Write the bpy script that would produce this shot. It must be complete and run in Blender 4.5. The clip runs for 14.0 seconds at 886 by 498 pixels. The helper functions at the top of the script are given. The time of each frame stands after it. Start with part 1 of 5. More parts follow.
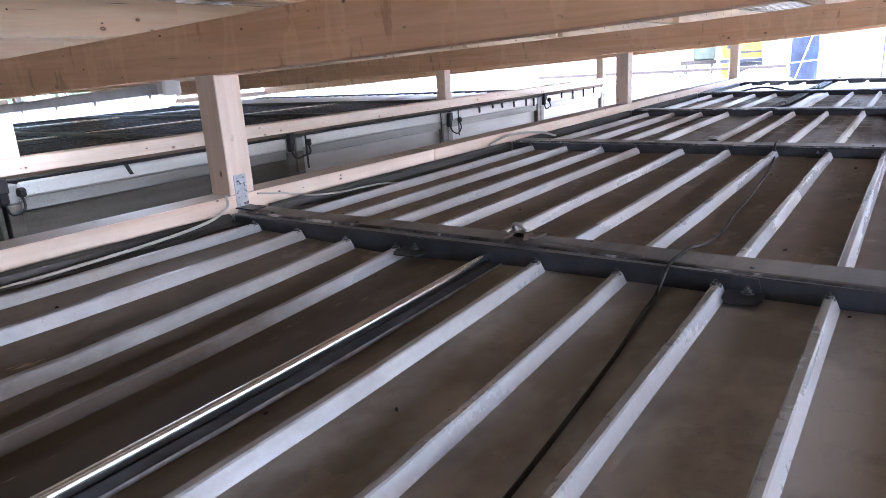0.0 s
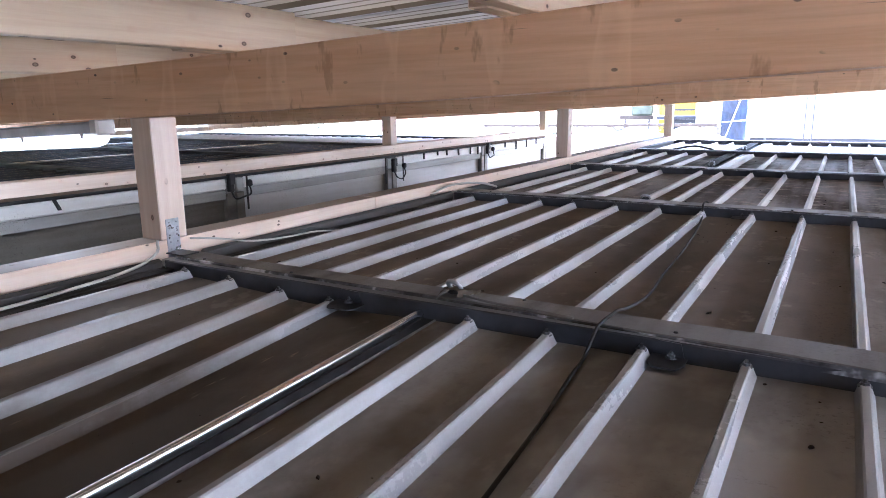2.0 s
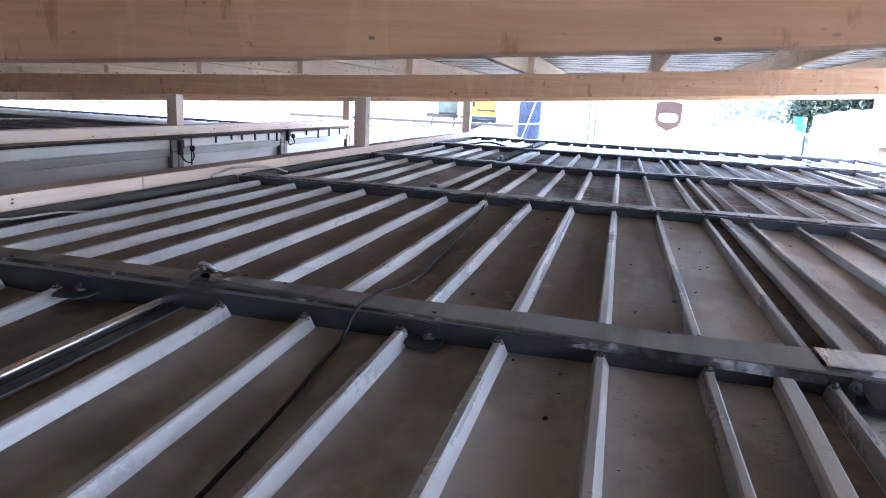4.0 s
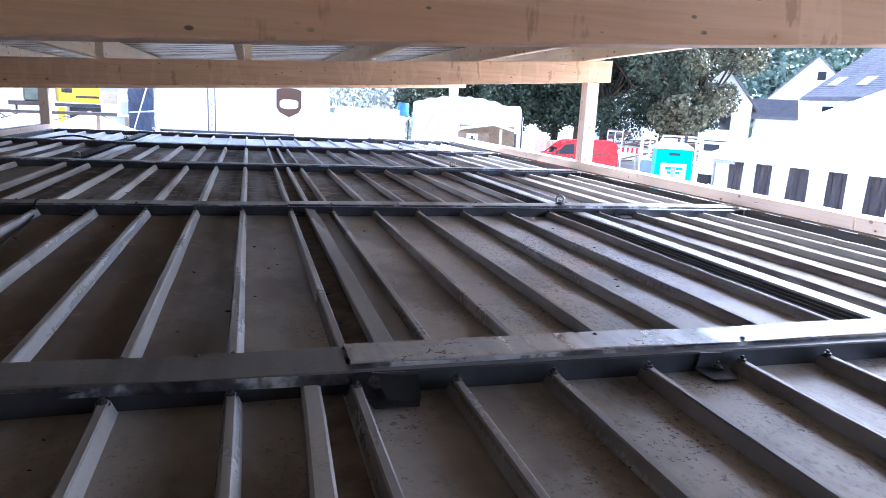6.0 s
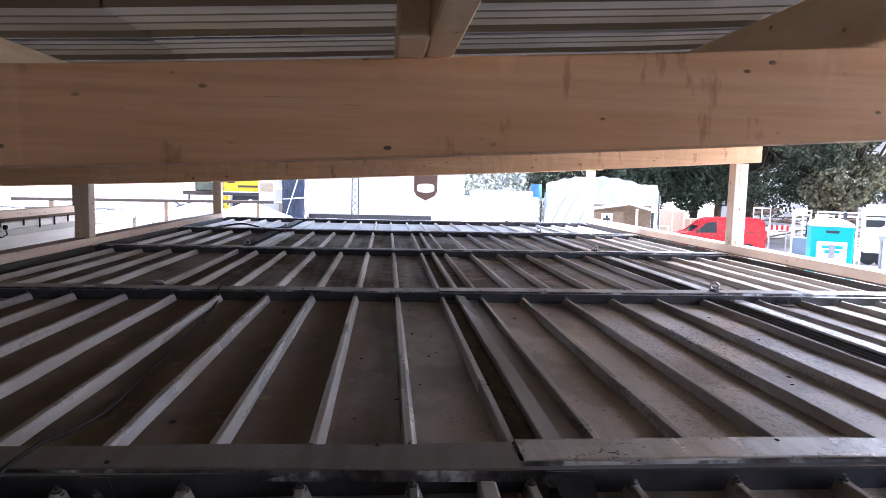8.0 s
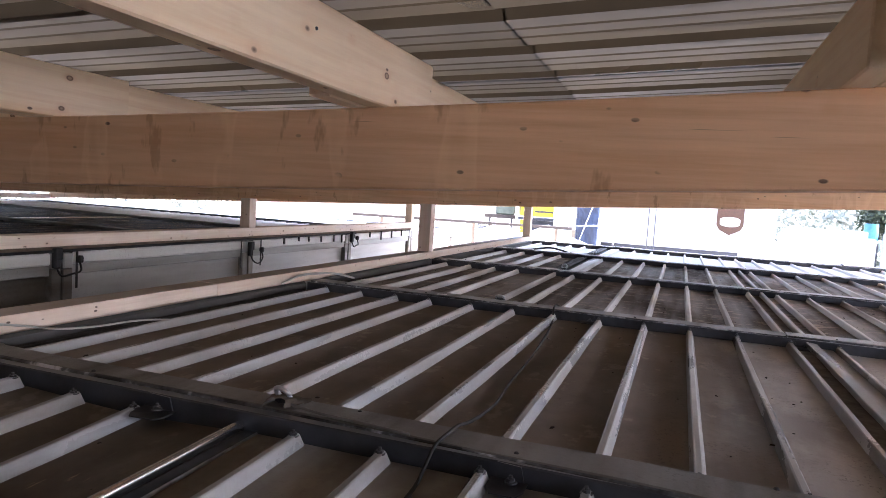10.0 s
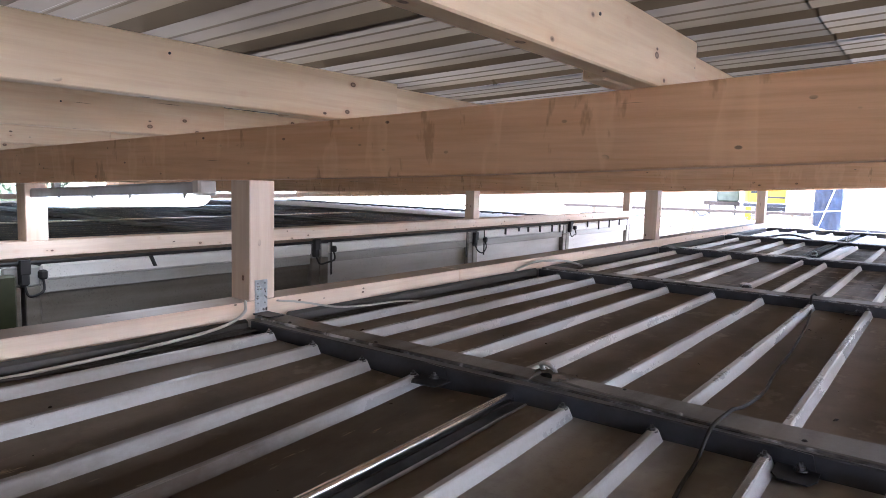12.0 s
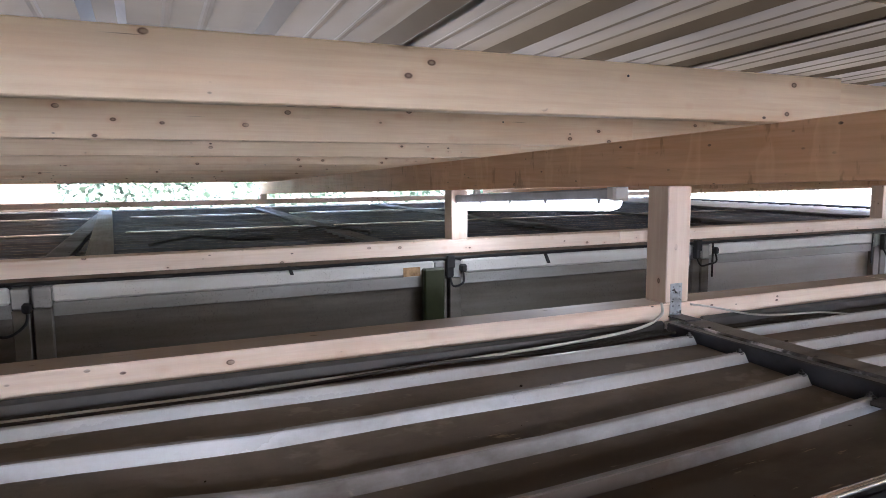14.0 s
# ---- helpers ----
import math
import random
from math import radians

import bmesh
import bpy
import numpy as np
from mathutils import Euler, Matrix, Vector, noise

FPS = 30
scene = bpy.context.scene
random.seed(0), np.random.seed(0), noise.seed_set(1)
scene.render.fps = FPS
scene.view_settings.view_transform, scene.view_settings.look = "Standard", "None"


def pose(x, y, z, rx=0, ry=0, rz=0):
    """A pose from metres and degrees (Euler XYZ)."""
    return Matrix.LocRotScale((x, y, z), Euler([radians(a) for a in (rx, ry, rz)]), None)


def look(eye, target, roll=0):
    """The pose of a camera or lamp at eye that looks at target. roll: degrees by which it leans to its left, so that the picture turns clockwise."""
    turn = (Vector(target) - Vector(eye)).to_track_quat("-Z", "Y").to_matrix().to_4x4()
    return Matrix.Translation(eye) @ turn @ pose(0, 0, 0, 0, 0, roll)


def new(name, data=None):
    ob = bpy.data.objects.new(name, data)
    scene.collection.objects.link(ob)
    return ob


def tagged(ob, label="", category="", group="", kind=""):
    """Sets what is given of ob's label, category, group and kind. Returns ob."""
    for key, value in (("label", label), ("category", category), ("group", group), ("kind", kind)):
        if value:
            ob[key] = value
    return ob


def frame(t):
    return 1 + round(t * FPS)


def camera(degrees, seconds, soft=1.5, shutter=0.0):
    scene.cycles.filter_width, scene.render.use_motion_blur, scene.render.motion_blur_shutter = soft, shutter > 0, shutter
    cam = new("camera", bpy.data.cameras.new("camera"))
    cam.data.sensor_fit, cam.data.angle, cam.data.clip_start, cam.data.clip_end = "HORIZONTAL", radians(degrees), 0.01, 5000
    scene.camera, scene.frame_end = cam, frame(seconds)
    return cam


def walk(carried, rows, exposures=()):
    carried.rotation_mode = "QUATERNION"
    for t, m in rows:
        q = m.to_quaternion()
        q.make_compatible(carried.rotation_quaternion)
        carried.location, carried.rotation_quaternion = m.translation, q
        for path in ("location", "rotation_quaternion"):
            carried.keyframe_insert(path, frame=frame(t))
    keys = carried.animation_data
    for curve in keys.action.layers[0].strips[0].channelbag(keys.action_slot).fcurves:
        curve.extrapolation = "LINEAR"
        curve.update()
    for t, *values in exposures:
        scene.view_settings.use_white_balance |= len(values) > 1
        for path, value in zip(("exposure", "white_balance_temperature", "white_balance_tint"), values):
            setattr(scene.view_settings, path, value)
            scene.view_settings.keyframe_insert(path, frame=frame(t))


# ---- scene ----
cam = camera(67.1, 14.0, soft=0.75)
PATH = [
    (0, (2.361, -1.863, 0.567), (1.235, -0.299, 0.031), -3.5),
    (0.5, (2.356, -1.856, 0.57), (1.308, -0.243, 0.025), -1.4),
    (1, (2.344, -1.889, 0.559), (1.226, -0.334, -0.014), -1.0),
    (1.5, (2.359, -1.866, 0.594), (1.302, -0.239, 0.111), -1.8),
    (2, (2.381, -1.837, 0.611), (1.384, -0.156, 0.189), -0.7),
    (2.2, (2.384, -1.819, 0.618), (1.414, -0.102, 0.28), -1.0),
    (4.3, (2.509, -1.656, 0.545), (2.134, 0.256, 0.093), 2.9),
    (4.5, (2.537, -1.634, 0.56), (2.24, 0.287, 0.092), 2.4),
    (5, (2.632, -1.589, 0.563), (2.673, 0.361, 0.121), 2.7),
    (5.5, (2.721, -1.533, 0.57), (3.072, 0.396, 0.174), 3.0),
    (6, (2.768, -1.5, 0.588), (3.321, 0.377, 0.173), 2.9),
    (6.5, (2.793, -1.487, 0.594), (3.474, 0.353, 0.206), 3.1),
    (7, (2.774, -1.507, 0.603), (3.357, 0.382, 0.297), 2.0),
    (7.5, (2.706, -1.519, 0.626), (3.027, 0.443, 0.401), 0.8),
    (8, (2.658, -1.537, 0.64), (2.827, 0.446, 0.444), 1.4),
    (8.5, (2.593, -1.558, 0.63), (2.519, 0.43, 0.426), 1.4),
    (9, (2.524, -1.599, 0.629), (2.17, 0.362, 0.458), 2.3),
    (9.2, (2.487, -1.617, 0.632), (2.026, 0.323, 0.474), 2.7),
    (11.3, (2.309, -1.729, 0.611), (1.364, 0.025, 0.447), 2.7),
    (11.5, (2.298, -1.752, 0.608), (1.248, -0.057, 0.45), 2.3),
    (12, (2.274, -1.798, 0.595), (1.076, -0.21, 0.391), 1.6),
    (12.5, (2.227, -1.874, 0.59), (0.851, -0.44, 0.367), 1.5),
    (13, (2.194, -1.986, 0.609), (0.592, -0.808, 0.396), 0.5),
    (13.5, (2.186, -2.09, 0.639), (0.431, -1.151, 0.446), 0.3),
    (14, (2.176, -2.112, 0.637), (0.36, -1.305, 0.41), -0.3),
]
EXPOSURES = [(0.0, 3.72, 5080, 16), (2.2, 3.67, 5080, 16), (4.5, 3.19, 4780, 12), (5.5, 2.65, 4810, 13), (6.0, 2.32, 4920, 15), (6.5, 1.8, 5060, 18), (7.0, 1.5, 5230, 18), (7.5, 1.75, 5430, 18), (8.5, 2.3, 5560, 19), (9.0, 2.53, 5630, 20), (11.5, 3.32, 5420, 17), (14.0, 3.44, 5380, 16)]
walk(cam, [(t, look(eye, target, roll)) for t, eye, target, roll in PATH], EXPOSURES)
LAMP, SUN_AZ, SUN_UP = 1.6, 78.0, 46.0

# ---- world, sun, exposure ----
world = bpy.data.worlds.new("overcast_sky")
scene.world = world
world.use_nodes = True
wn = world.node_tree.nodes
sky = wn.new("ShaderNodeTexSky")
sky.sky_type = "NISHITA"
sky.sun_disc = False
sky.sun_elevation, sky.sun_rotation = radians(SUN_UP), radians(SUN_AZ)
sky.air_density, sky.dust_density, sky.ozone_density = 1.0, 6.0, 0.6
veil = wn.new("ShaderNodeMixRGB")
veil.inputs["Fac"].default_value = 0.15
veil.inputs["Color2"].default_value = (7.0, 7.4, 8.2, 1)
world.node_tree.links.new(sky.outputs["Color"], veil.inputs["Color1"])
world.node_tree.links.new(veil.outputs["Color"], wn["Background"].inputs["Color"])
wn["Background"].inputs["Strength"].default_value = 0.15
sun = new("sun", bpy.data.lights.new("sun", "SUN"))
sun.data.energy, sun.data.angle, sun.data.color = 5.0, radians(4), (1.0, 0.96, 0.90)
sun.matrix_basis = look((60 * math.sin(radians(SUN_AZ)) * math.cos(radians(SUN_UP)), 60 * math.cos(radians(SUN_AZ)) * math.cos(radians(SUN_UP)), 60 * math.sin(radians(SUN_UP))), (0, 0, 0))


# ---- materials ----
def mat(name, color=(0.5, 0.5, 0.5), rough=0.6, metal=0.0):
    m = bpy.data.materials.new(name)
    m.use_nodes = True
    b = m.node_tree.nodes["Principled BSDF"]
    b.inputs["Base Color"].default_value = (*color, 1)
    b.inputs["Roughness"].default_value = rough
    b.inputs["Metallic"].default_value = metal
    return m


class Net:
    """Short hand for node trees."""

    def __init__(self, m):
        self.t = m.node_tree
        self.b = self.t.nodes["Principled BSDF"]

    def put(self, kind, **values):
        n = self.t.nodes.new(kind)
        for k, v in values.items():
            n.inputs[k.replace("_", " ")].default_value = v
        return n

    def link(self, a, b):
        self.t.links.new(a, b)

    def coords(self, scale=(1, 1, 1), space="Object", seeded=True):
        c = self.put("ShaderNodeTexCoord")
        m = self.put("ShaderNodeMapping")
        m.inputs["Scale"].default_value = scale
        self.link(c.outputs[space], m.inputs["Vector"])
        if seeded:
            o = self.put("ShaderNodeObjectInfo")
            k = self.put("ShaderNodeMath")
            k.operation = "MULTIPLY"
            k.inputs[1].default_value = 37.0
            self.link(o.outputs["Random"], k.inputs[0])
            self.link(k.outputs[0], m.inputs["Location"])
        return m.outputs[0]

    def world_place(self, scale=(1, 1, 1)):
        c = self.put("ShaderNodeNewGeometry")
        m = self.put("ShaderNodeMapping")
        m.inputs["Scale"].default_value = scale
        self.link(c.outputs["Position"], m.inputs["Vector"])
        return m.outputs[0]

    def noise(self, vec, scale, detail=5.0, rough=0.6):
        n = self.put("ShaderNodeTexNoise", Scale=scale, Detail=detail, Roughness=rough)
        self.link(vec, n.inputs["Vector"])
        return n.outputs["Fac"]

    def ramp(self, fac, *stops):
        r = self.put("ShaderNodeValToRGB")
        e = r.color_ramp.elements
        while len(e) < len(stops):
            e.new(0.5)
        for el, (p, c) in zip(e, stops):
            el.position = p
            el.color = (*c, 1) if len(c) == 3 else c
        self.link(fac, r.inputs["Fac"])
        return r.outputs["Color"]

    def mix(self, fac, a, b, how="MIX"):
        n = self.put("ShaderNodeMixRGB")
        n.blend_type = how
        for s, v in ((n.inputs["Fac"], fac), (n.inputs["Color1"], a), (n.inputs["Color2"], b)):
            if isinstance(v, (int, float)):
                s.default_value = v
            elif isinstance(v, tuple):
                s.default_value = (*v, 1)
            else:
                self.link(v, s)
        return n.outputs["Color"]

    def color(self, c):
        self.link(c, self.b.inputs["Base Color"])

    def rough(self, c):
        self.link(c, self.b.inputs["Roughness"])

    def bump(self, h, strength=0.3, distance=0.005):
        n = self.put("ShaderNodeBump", Strength=strength, Distance=distance)
        self.link(h, n.inputs["Height"])
        self.link(n.outputs["Normal"], self.b.inputs["Normal"])


def g(v):
    return (v, v, v)


def timber_mat(name, light, dark, smudged=False, knots=0.5):
    """Planed softwood: fine grain, growth bands, round knots with a dark rim, pin knots, checks and handling marks."""
    m = mat(name, light, 0.55)
    n = Net(m)
    v = n.coords((0.6, 14, 14))
    grain = n.noise(v, 3.0, 6, 0.65)
    col = n.ramp(grain, (0.25, dark), (0.55, light), (0.8, tuple(min(1, c * 1.1) for c in light)))
    warm = n.noise(n.coords((0.35, 5, 5)), 2.3, 4, 0.6)
    col = n.mix(n.ramp(warm, (0.5, g(0)), (0.68, g(0.45))), col, (dark[0] * 1.02, dark[1] * 0.86, dark[2] * 0.7))
    patch = n.noise(n.coords((1.1, 2.4, 2.4)), 1.6, 3)
    col = n.mix(n.ramp(patch, (0.38, g(0.0)), (0.72, g(0.4))), col, tuple(c * 0.72 for c in light))
    # knots
    vo = n.put("ShaderNodeTexVoronoi", Scale=1.0, Randomness=1.0)
    n.link(n.coords((9.0, 14.0, 14.0)), vo.inputs["Vector"])
    some = n.ramp(n.noise(n.coords((1.6, 3, 3)), 2.0, 2), (knots, g(0)), (knots + 0.05, g(1)))
    halo = n.mix(1.0, n.ramp(vo.outputs["Distance"], (0.10, g(0.35)), (0.30, g(0.0))), some, "MULTIPLY")
    col = n.mix(halo, col, (dark[0] * 0.85, dark[1] * 0.66, dark[2] * 0.5))
    ring = n.mix(1.0, n.ramp(vo.outputs["Distance"], (0.0, g(0.6)), (0.06, g(0.55)), (0.105, g(0.95)), (0.14, g(0.0))), some, "MULTIPLY")
    col = n.mix(ring, col, (0.12, 0.055, 0.03))
    pin = n.put("ShaderNodeTexVoronoi", Scale=1.0, Randomness=1.0)
    n.link(n.coords((9.0, 17, 17)), pin.inputs["Vector"])
    few = n.ramp(n.noise(n.coords((2.2, 4, 4)), 2.0, 2), ((0.44, g(0)) if smudged else (0.52, g(0))), (0.56, g(1)))
    col = n.mix(n.mix(1.0, n.ramp(pin.outputs["Distance"], (0.065, g(0.9)), (0.10, g(0.0))), few, "MULTIPLY"), col, (0.09, 0.045, 0.03))
    # short checks along the grain
    check = n.ramp(n.noise(n.coords((2.2, 85, 85)), 1.0, 2, 0.5), (0.715, g(0)), (0.745, g(0.8)))
    col = n.mix(n.mix(1.0, check, n.ramp(n.noise(n.coords((1.2, 4, 4)), 1.7, 2), (0.54, g(0)), (0.6, g(1))), "MULTIPLY"), col, (0.14, 0.075, 0.045))
    if smudged:
        # pale planer marks and dark handling smudges across the grain
        flame = n.noise(n.coords((3.6, 1.5, 1.1)), 1.5, 3, 0.55)
        col = n.mix(n.ramp(flame, (0.57, g(0)), (0.60, g(0.3)), (0.68, g(0.0))), col, tuple(min(1, c * 1.2 + 0.05) for c in light))
        smudge = n.noise(n.coords((10.0, 3.4, 3.4)), 1.0, 4, 0.65)
        col = n.mix(n.ramp(smudge, (0.605, g(0)), (0.66, g(0.5))), col, (dark[0] * 0.55, dark[1] * 0.45, dark[2] * 0.42))
    n.color(col)
    n.bump(grain, 0.12, 0.002)
    n.rough(n.ramp(patch, (0.3, g(0.42)), (0.8, g(0.65))))
    return m


TIMBER = timber_mat("spruce_timber", (0.86, 0.555, 0.33), (0.71, 0.41, 0.21), True, 0.63)
TIMBER_JOIST = timber_mat("yellowish_spruce_timber", (0.92, 0.755, 0.54), (0.80, 0.60, 0.39), False, 0.44)
TIMBER_SAWN = timber_mat("pale_spruce_timber", (0.90, 0.755, 0.635), (0.78, 0.615, 0.495), False, 0.47)


def roof_paint(name, base, dirt, amount, rough=0.4, metal=0.0, speckle=1.0, dark_spot=None, crusted=False, reach=0.17):
    """Coated steel sheet under patches of dust, streaks along the ribs and dark specks."""
    m = mat(name, base, rough)
    n = Net(m)
    p = n.world_place()
    big = n.noise(n.world_place((1.0, 0.35, 1)), 2.2, 3, 0.5)
    streak = n.noise(n.world_place((7.0, 0.5, 7.0)), 2.0, 3, 0.5)
    fine = n.noise(p, 48, 6, 0.75)
    cover = n.mix(0.4, n.ramp(big, (0.28, g(0)), (0.72, g(1))), n.ramp(streak, (0.28, g(0)), (0.72, g(1))))
    cover = n.mix(0.12, cover, n.ramp(fine, (0.3, g(0)), (0.7, g(1))))
    cover = n.ramp(cover, (max(0.0, 0.7 - amount), g(0)), (1.15 - amount * 0.6, g(1)))
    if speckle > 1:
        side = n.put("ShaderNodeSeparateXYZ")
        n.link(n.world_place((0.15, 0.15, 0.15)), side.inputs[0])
        # Dirt thickens towards low X, deepened to follow the light falling off there.
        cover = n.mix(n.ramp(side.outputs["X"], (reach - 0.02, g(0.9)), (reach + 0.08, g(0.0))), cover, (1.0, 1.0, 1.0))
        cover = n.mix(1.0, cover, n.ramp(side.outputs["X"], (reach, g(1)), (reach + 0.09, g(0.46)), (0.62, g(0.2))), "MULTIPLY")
    col = n.mix(cover, base, dirt)
    speck = n.ramp(n.noise(p, 75, 3, 0.7), (0.585, g(0)), (0.62, g(1)))
    spread = n.ramp(n.noise(p, 3.5, 3), (0.48, g(0)), (0.58, g(min(1.0, speckle))))
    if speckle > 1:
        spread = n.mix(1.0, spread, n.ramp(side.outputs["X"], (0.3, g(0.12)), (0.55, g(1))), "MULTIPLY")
    col = n.mix(n.mix(1.0, speck, spread, "MULTIPLY"), col, (0.04, 0.032, 0.027))
    crust = n.ramp(n.noise(n.world_place((1, 1, 1)), 9, 6, 0.7), (0.56, g(0)), (0.70, g(0.3 * min(1.0, speckle))))
    col = n.mix(crust, col, tuple(c * 0.5 for c in dirt))
    if crusted:
        flat = n.noise(n.world_place((1.0, 1.6, 1)), 6.5, 5, 0.7)
        col = n.mix(n.ramp(flat, (0.55, g(0)), (0.60, g(0.8))), col, (0.36, 0.29, 0.23))
        col = n.mix(n.ramp(flat, (0.30, g(0.8)), (0.40, g(0))), col, (0.035, 0.026, 0.02))
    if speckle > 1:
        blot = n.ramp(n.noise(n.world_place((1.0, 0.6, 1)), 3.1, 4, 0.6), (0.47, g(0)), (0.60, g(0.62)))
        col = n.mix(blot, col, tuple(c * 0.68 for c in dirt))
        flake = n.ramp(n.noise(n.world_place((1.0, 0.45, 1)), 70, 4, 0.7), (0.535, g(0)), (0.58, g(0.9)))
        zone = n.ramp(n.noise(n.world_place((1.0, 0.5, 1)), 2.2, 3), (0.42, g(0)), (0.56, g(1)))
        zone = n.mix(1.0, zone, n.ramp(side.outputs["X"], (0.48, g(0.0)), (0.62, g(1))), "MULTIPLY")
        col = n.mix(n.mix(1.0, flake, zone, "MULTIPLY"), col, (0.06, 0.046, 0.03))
        pale = n.ramp(n.noise(n.world_place((1.4, 0.9, 1)), 5.5, 4, 0.65), (0.60, g(0)), (0.66, g(0.3)))
        col = n.mix(pale, col, (0.46, 0.40, 0.31))
    if dark_spot:
        # An elliptical dark matt patch with a ragged edge and pale scrapes.
        spot = n.put("ShaderNodeMapping")
        spot.vector_type = "POINT"
        spot.inputs["Location"].default_value = (-0.98 / dark_spot[0], -dark_spot[2] / dark_spot[1], 0)
        spot.inputs["Scale"].default_value = (1 / dark_spot[0], 1 / dark_spot[1], 0)
        n.link(p, spot.inputs["Vector"])
        far = n.put("ShaderNodeVectorMath")
        far.operation = "LENGTH"
        n.link(spot.outputs[0], far.inputs[0])
        edge = n.put("ShaderNodeMath")
        edge.operation = "MULTIPLY_ADD"
        edge.inputs[1].default_value = 0.9
        n.link(n.noise(n.world_place((1, 0.5, 1)), 7.0, 5, 0.65), edge.inputs[0])
        n.link(far.outputs["Value"], edge.inputs[2])
        level = n.put("ShaderNodeMapRange")
        level.inputs["From Min"].default_value, level.inputs["From Max"].default_value = 1.0, 1.75
        level.inputs["To Min"].default_value, level.inputs["To Max"].default_value = 0.93, 0.0
        n.link(edge.outputs[0], level.inputs["Value"])
        col = n.mix(level.outputs["Result"], col, (0.098, 0.076, 0.055))
        scrape = n.ramp(n.noise(n.world_place((16, 2.4, 1)), 2.6, 4, 0.65), (0.63, g(0)), (0.68, g(0.8)))
        ring = n.ramp(n.noise(n.world_place((1, 0.6, 1)), 4.0, 2), (0.50, g(0)), (0.58, g(1)))
        near = n.ramp(far.outputs["Value"], (0.75, g(1)), (1.0, g(0)))
        col = n.mix(n.mix(1.0, n.mix(1.0, scrape, ring, "MULTIPLY"), near, "MULTIPLY"), col, (0.50, 0.38, 0.25))
    n.color(col)
    dull = n.ramp(cover, (0.0, g(rough * 0.8)), (0.6, g(rough * 1.05)), (1.0, g(min(0.95, rough * (2.0 if speckle > 1 else 1.5)))))
    n.rough(n.mix(level.outputs["Result"], dull, g(0.85)) if dark_spot else dull)
    if metal:
        n.link(n.ramp(cover, (0.0, g(metal)), (1.0, g(metal * 0.25))), n.b.inputs["Metallic"])
    n.bump(fine, 0.2, 0.003)
    return m


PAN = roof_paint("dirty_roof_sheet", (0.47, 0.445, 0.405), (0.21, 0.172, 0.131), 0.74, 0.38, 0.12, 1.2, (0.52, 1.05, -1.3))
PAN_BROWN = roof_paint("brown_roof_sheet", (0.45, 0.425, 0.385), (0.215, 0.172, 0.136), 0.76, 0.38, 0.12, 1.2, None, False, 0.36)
RIB = roof_paint("roof_rib_paint", (0.50, 0.525, 0.56), (0.29, 0.265, 0.235), 0.4, 0.30, 0.1, 0.0, (0.46, 0.95, -1.5))
SOILED = roof_paint("soiled_roof_sheet", (0.28, 0.25, 0.225), (0.085, 0.058, 0.04), 0.72, 0.5, 0.05, 0.8, None, True)
SOILED_RIB = roof_paint("soiled_rib_paint", (0.56, 0.55, 0.54), (0.26, 0.22, 0.18), 0.45, 0.42, 0.05, 0.2)
# Paler roof sheet: the sun on the far-end roofs is put into its colour.
SUNLIT_ROOF = roof_paint("sunlit_white_roof", (0.82, 0.83, 0.84), (0.6, 0.58, 0.55), 0.35, 0.4, 0.0, 0.3)
FAR_ROOF = roof_paint("dark_wet_roof", (0.12, 0.13, 0.16), (0.04, 0.038, 0.037), 0.6, 0.2, 0.2)
COVER_BLACK = roof_paint("black_joint_plate", (0.085, 0.083, 0.082), (0.04, 0.035, 0.03), 0.5, 0.5, 0.0, 0.3)
COVER_DARK = roof_paint("dirty_joint_plate", (0.24, 0.238, 0.235), (0.125, 0.113, 0.10), 0.58, 0.36, 0.2, 0.4)
STRIP_GREY = roof_paint("grey_strip_paint", (0.54, 0.535, 0.52), (0.34, 0.31, 0.275), 0.45, 0.32, 0.1, 0.2)
COVER_MID = roof_paint("grey_joint_plate", (0.50, 0.51, 0.53), (0.26, 0.24, 0.22), 0.5, 0.36, 0.35, 0.8)
COVER_LIGHT = roof_paint("zinc_joint_plate", (0.78, 0.80, 0.84), (0.45, 0.44, 0.43), 0.35, 0.27, 0.7, 0.75)
WALL_PALE = roof_paint("pale_wall_paint", (0.66, 0.67, 0.66), (0.50, 0.49, 0.46), 0.4, 0.5, 0.0, 0.2)
# White walls darkened in colour for the shade of the corridor.
WALL_DIM = roof_paint("dimmed_wall_paint", (0.285, 0.272, 0.24), (0.135, 0.115, 0.09), 0.5, 0.5, 0.0, 0.3)
BAND_PAINT = roof_paint("grey_band_paint", (0.42, 0.425, 0.42), (0.27, 0.26, 0.235), 0.4, 0.5, 0.0, 0.3)
RAIL_PAINT = roof_paint("rail_white_paint", (0.80, 0.81, 0.80), (0.62, 0.60, 0.57), 0.35, 0.45, 0.0, 0.3)


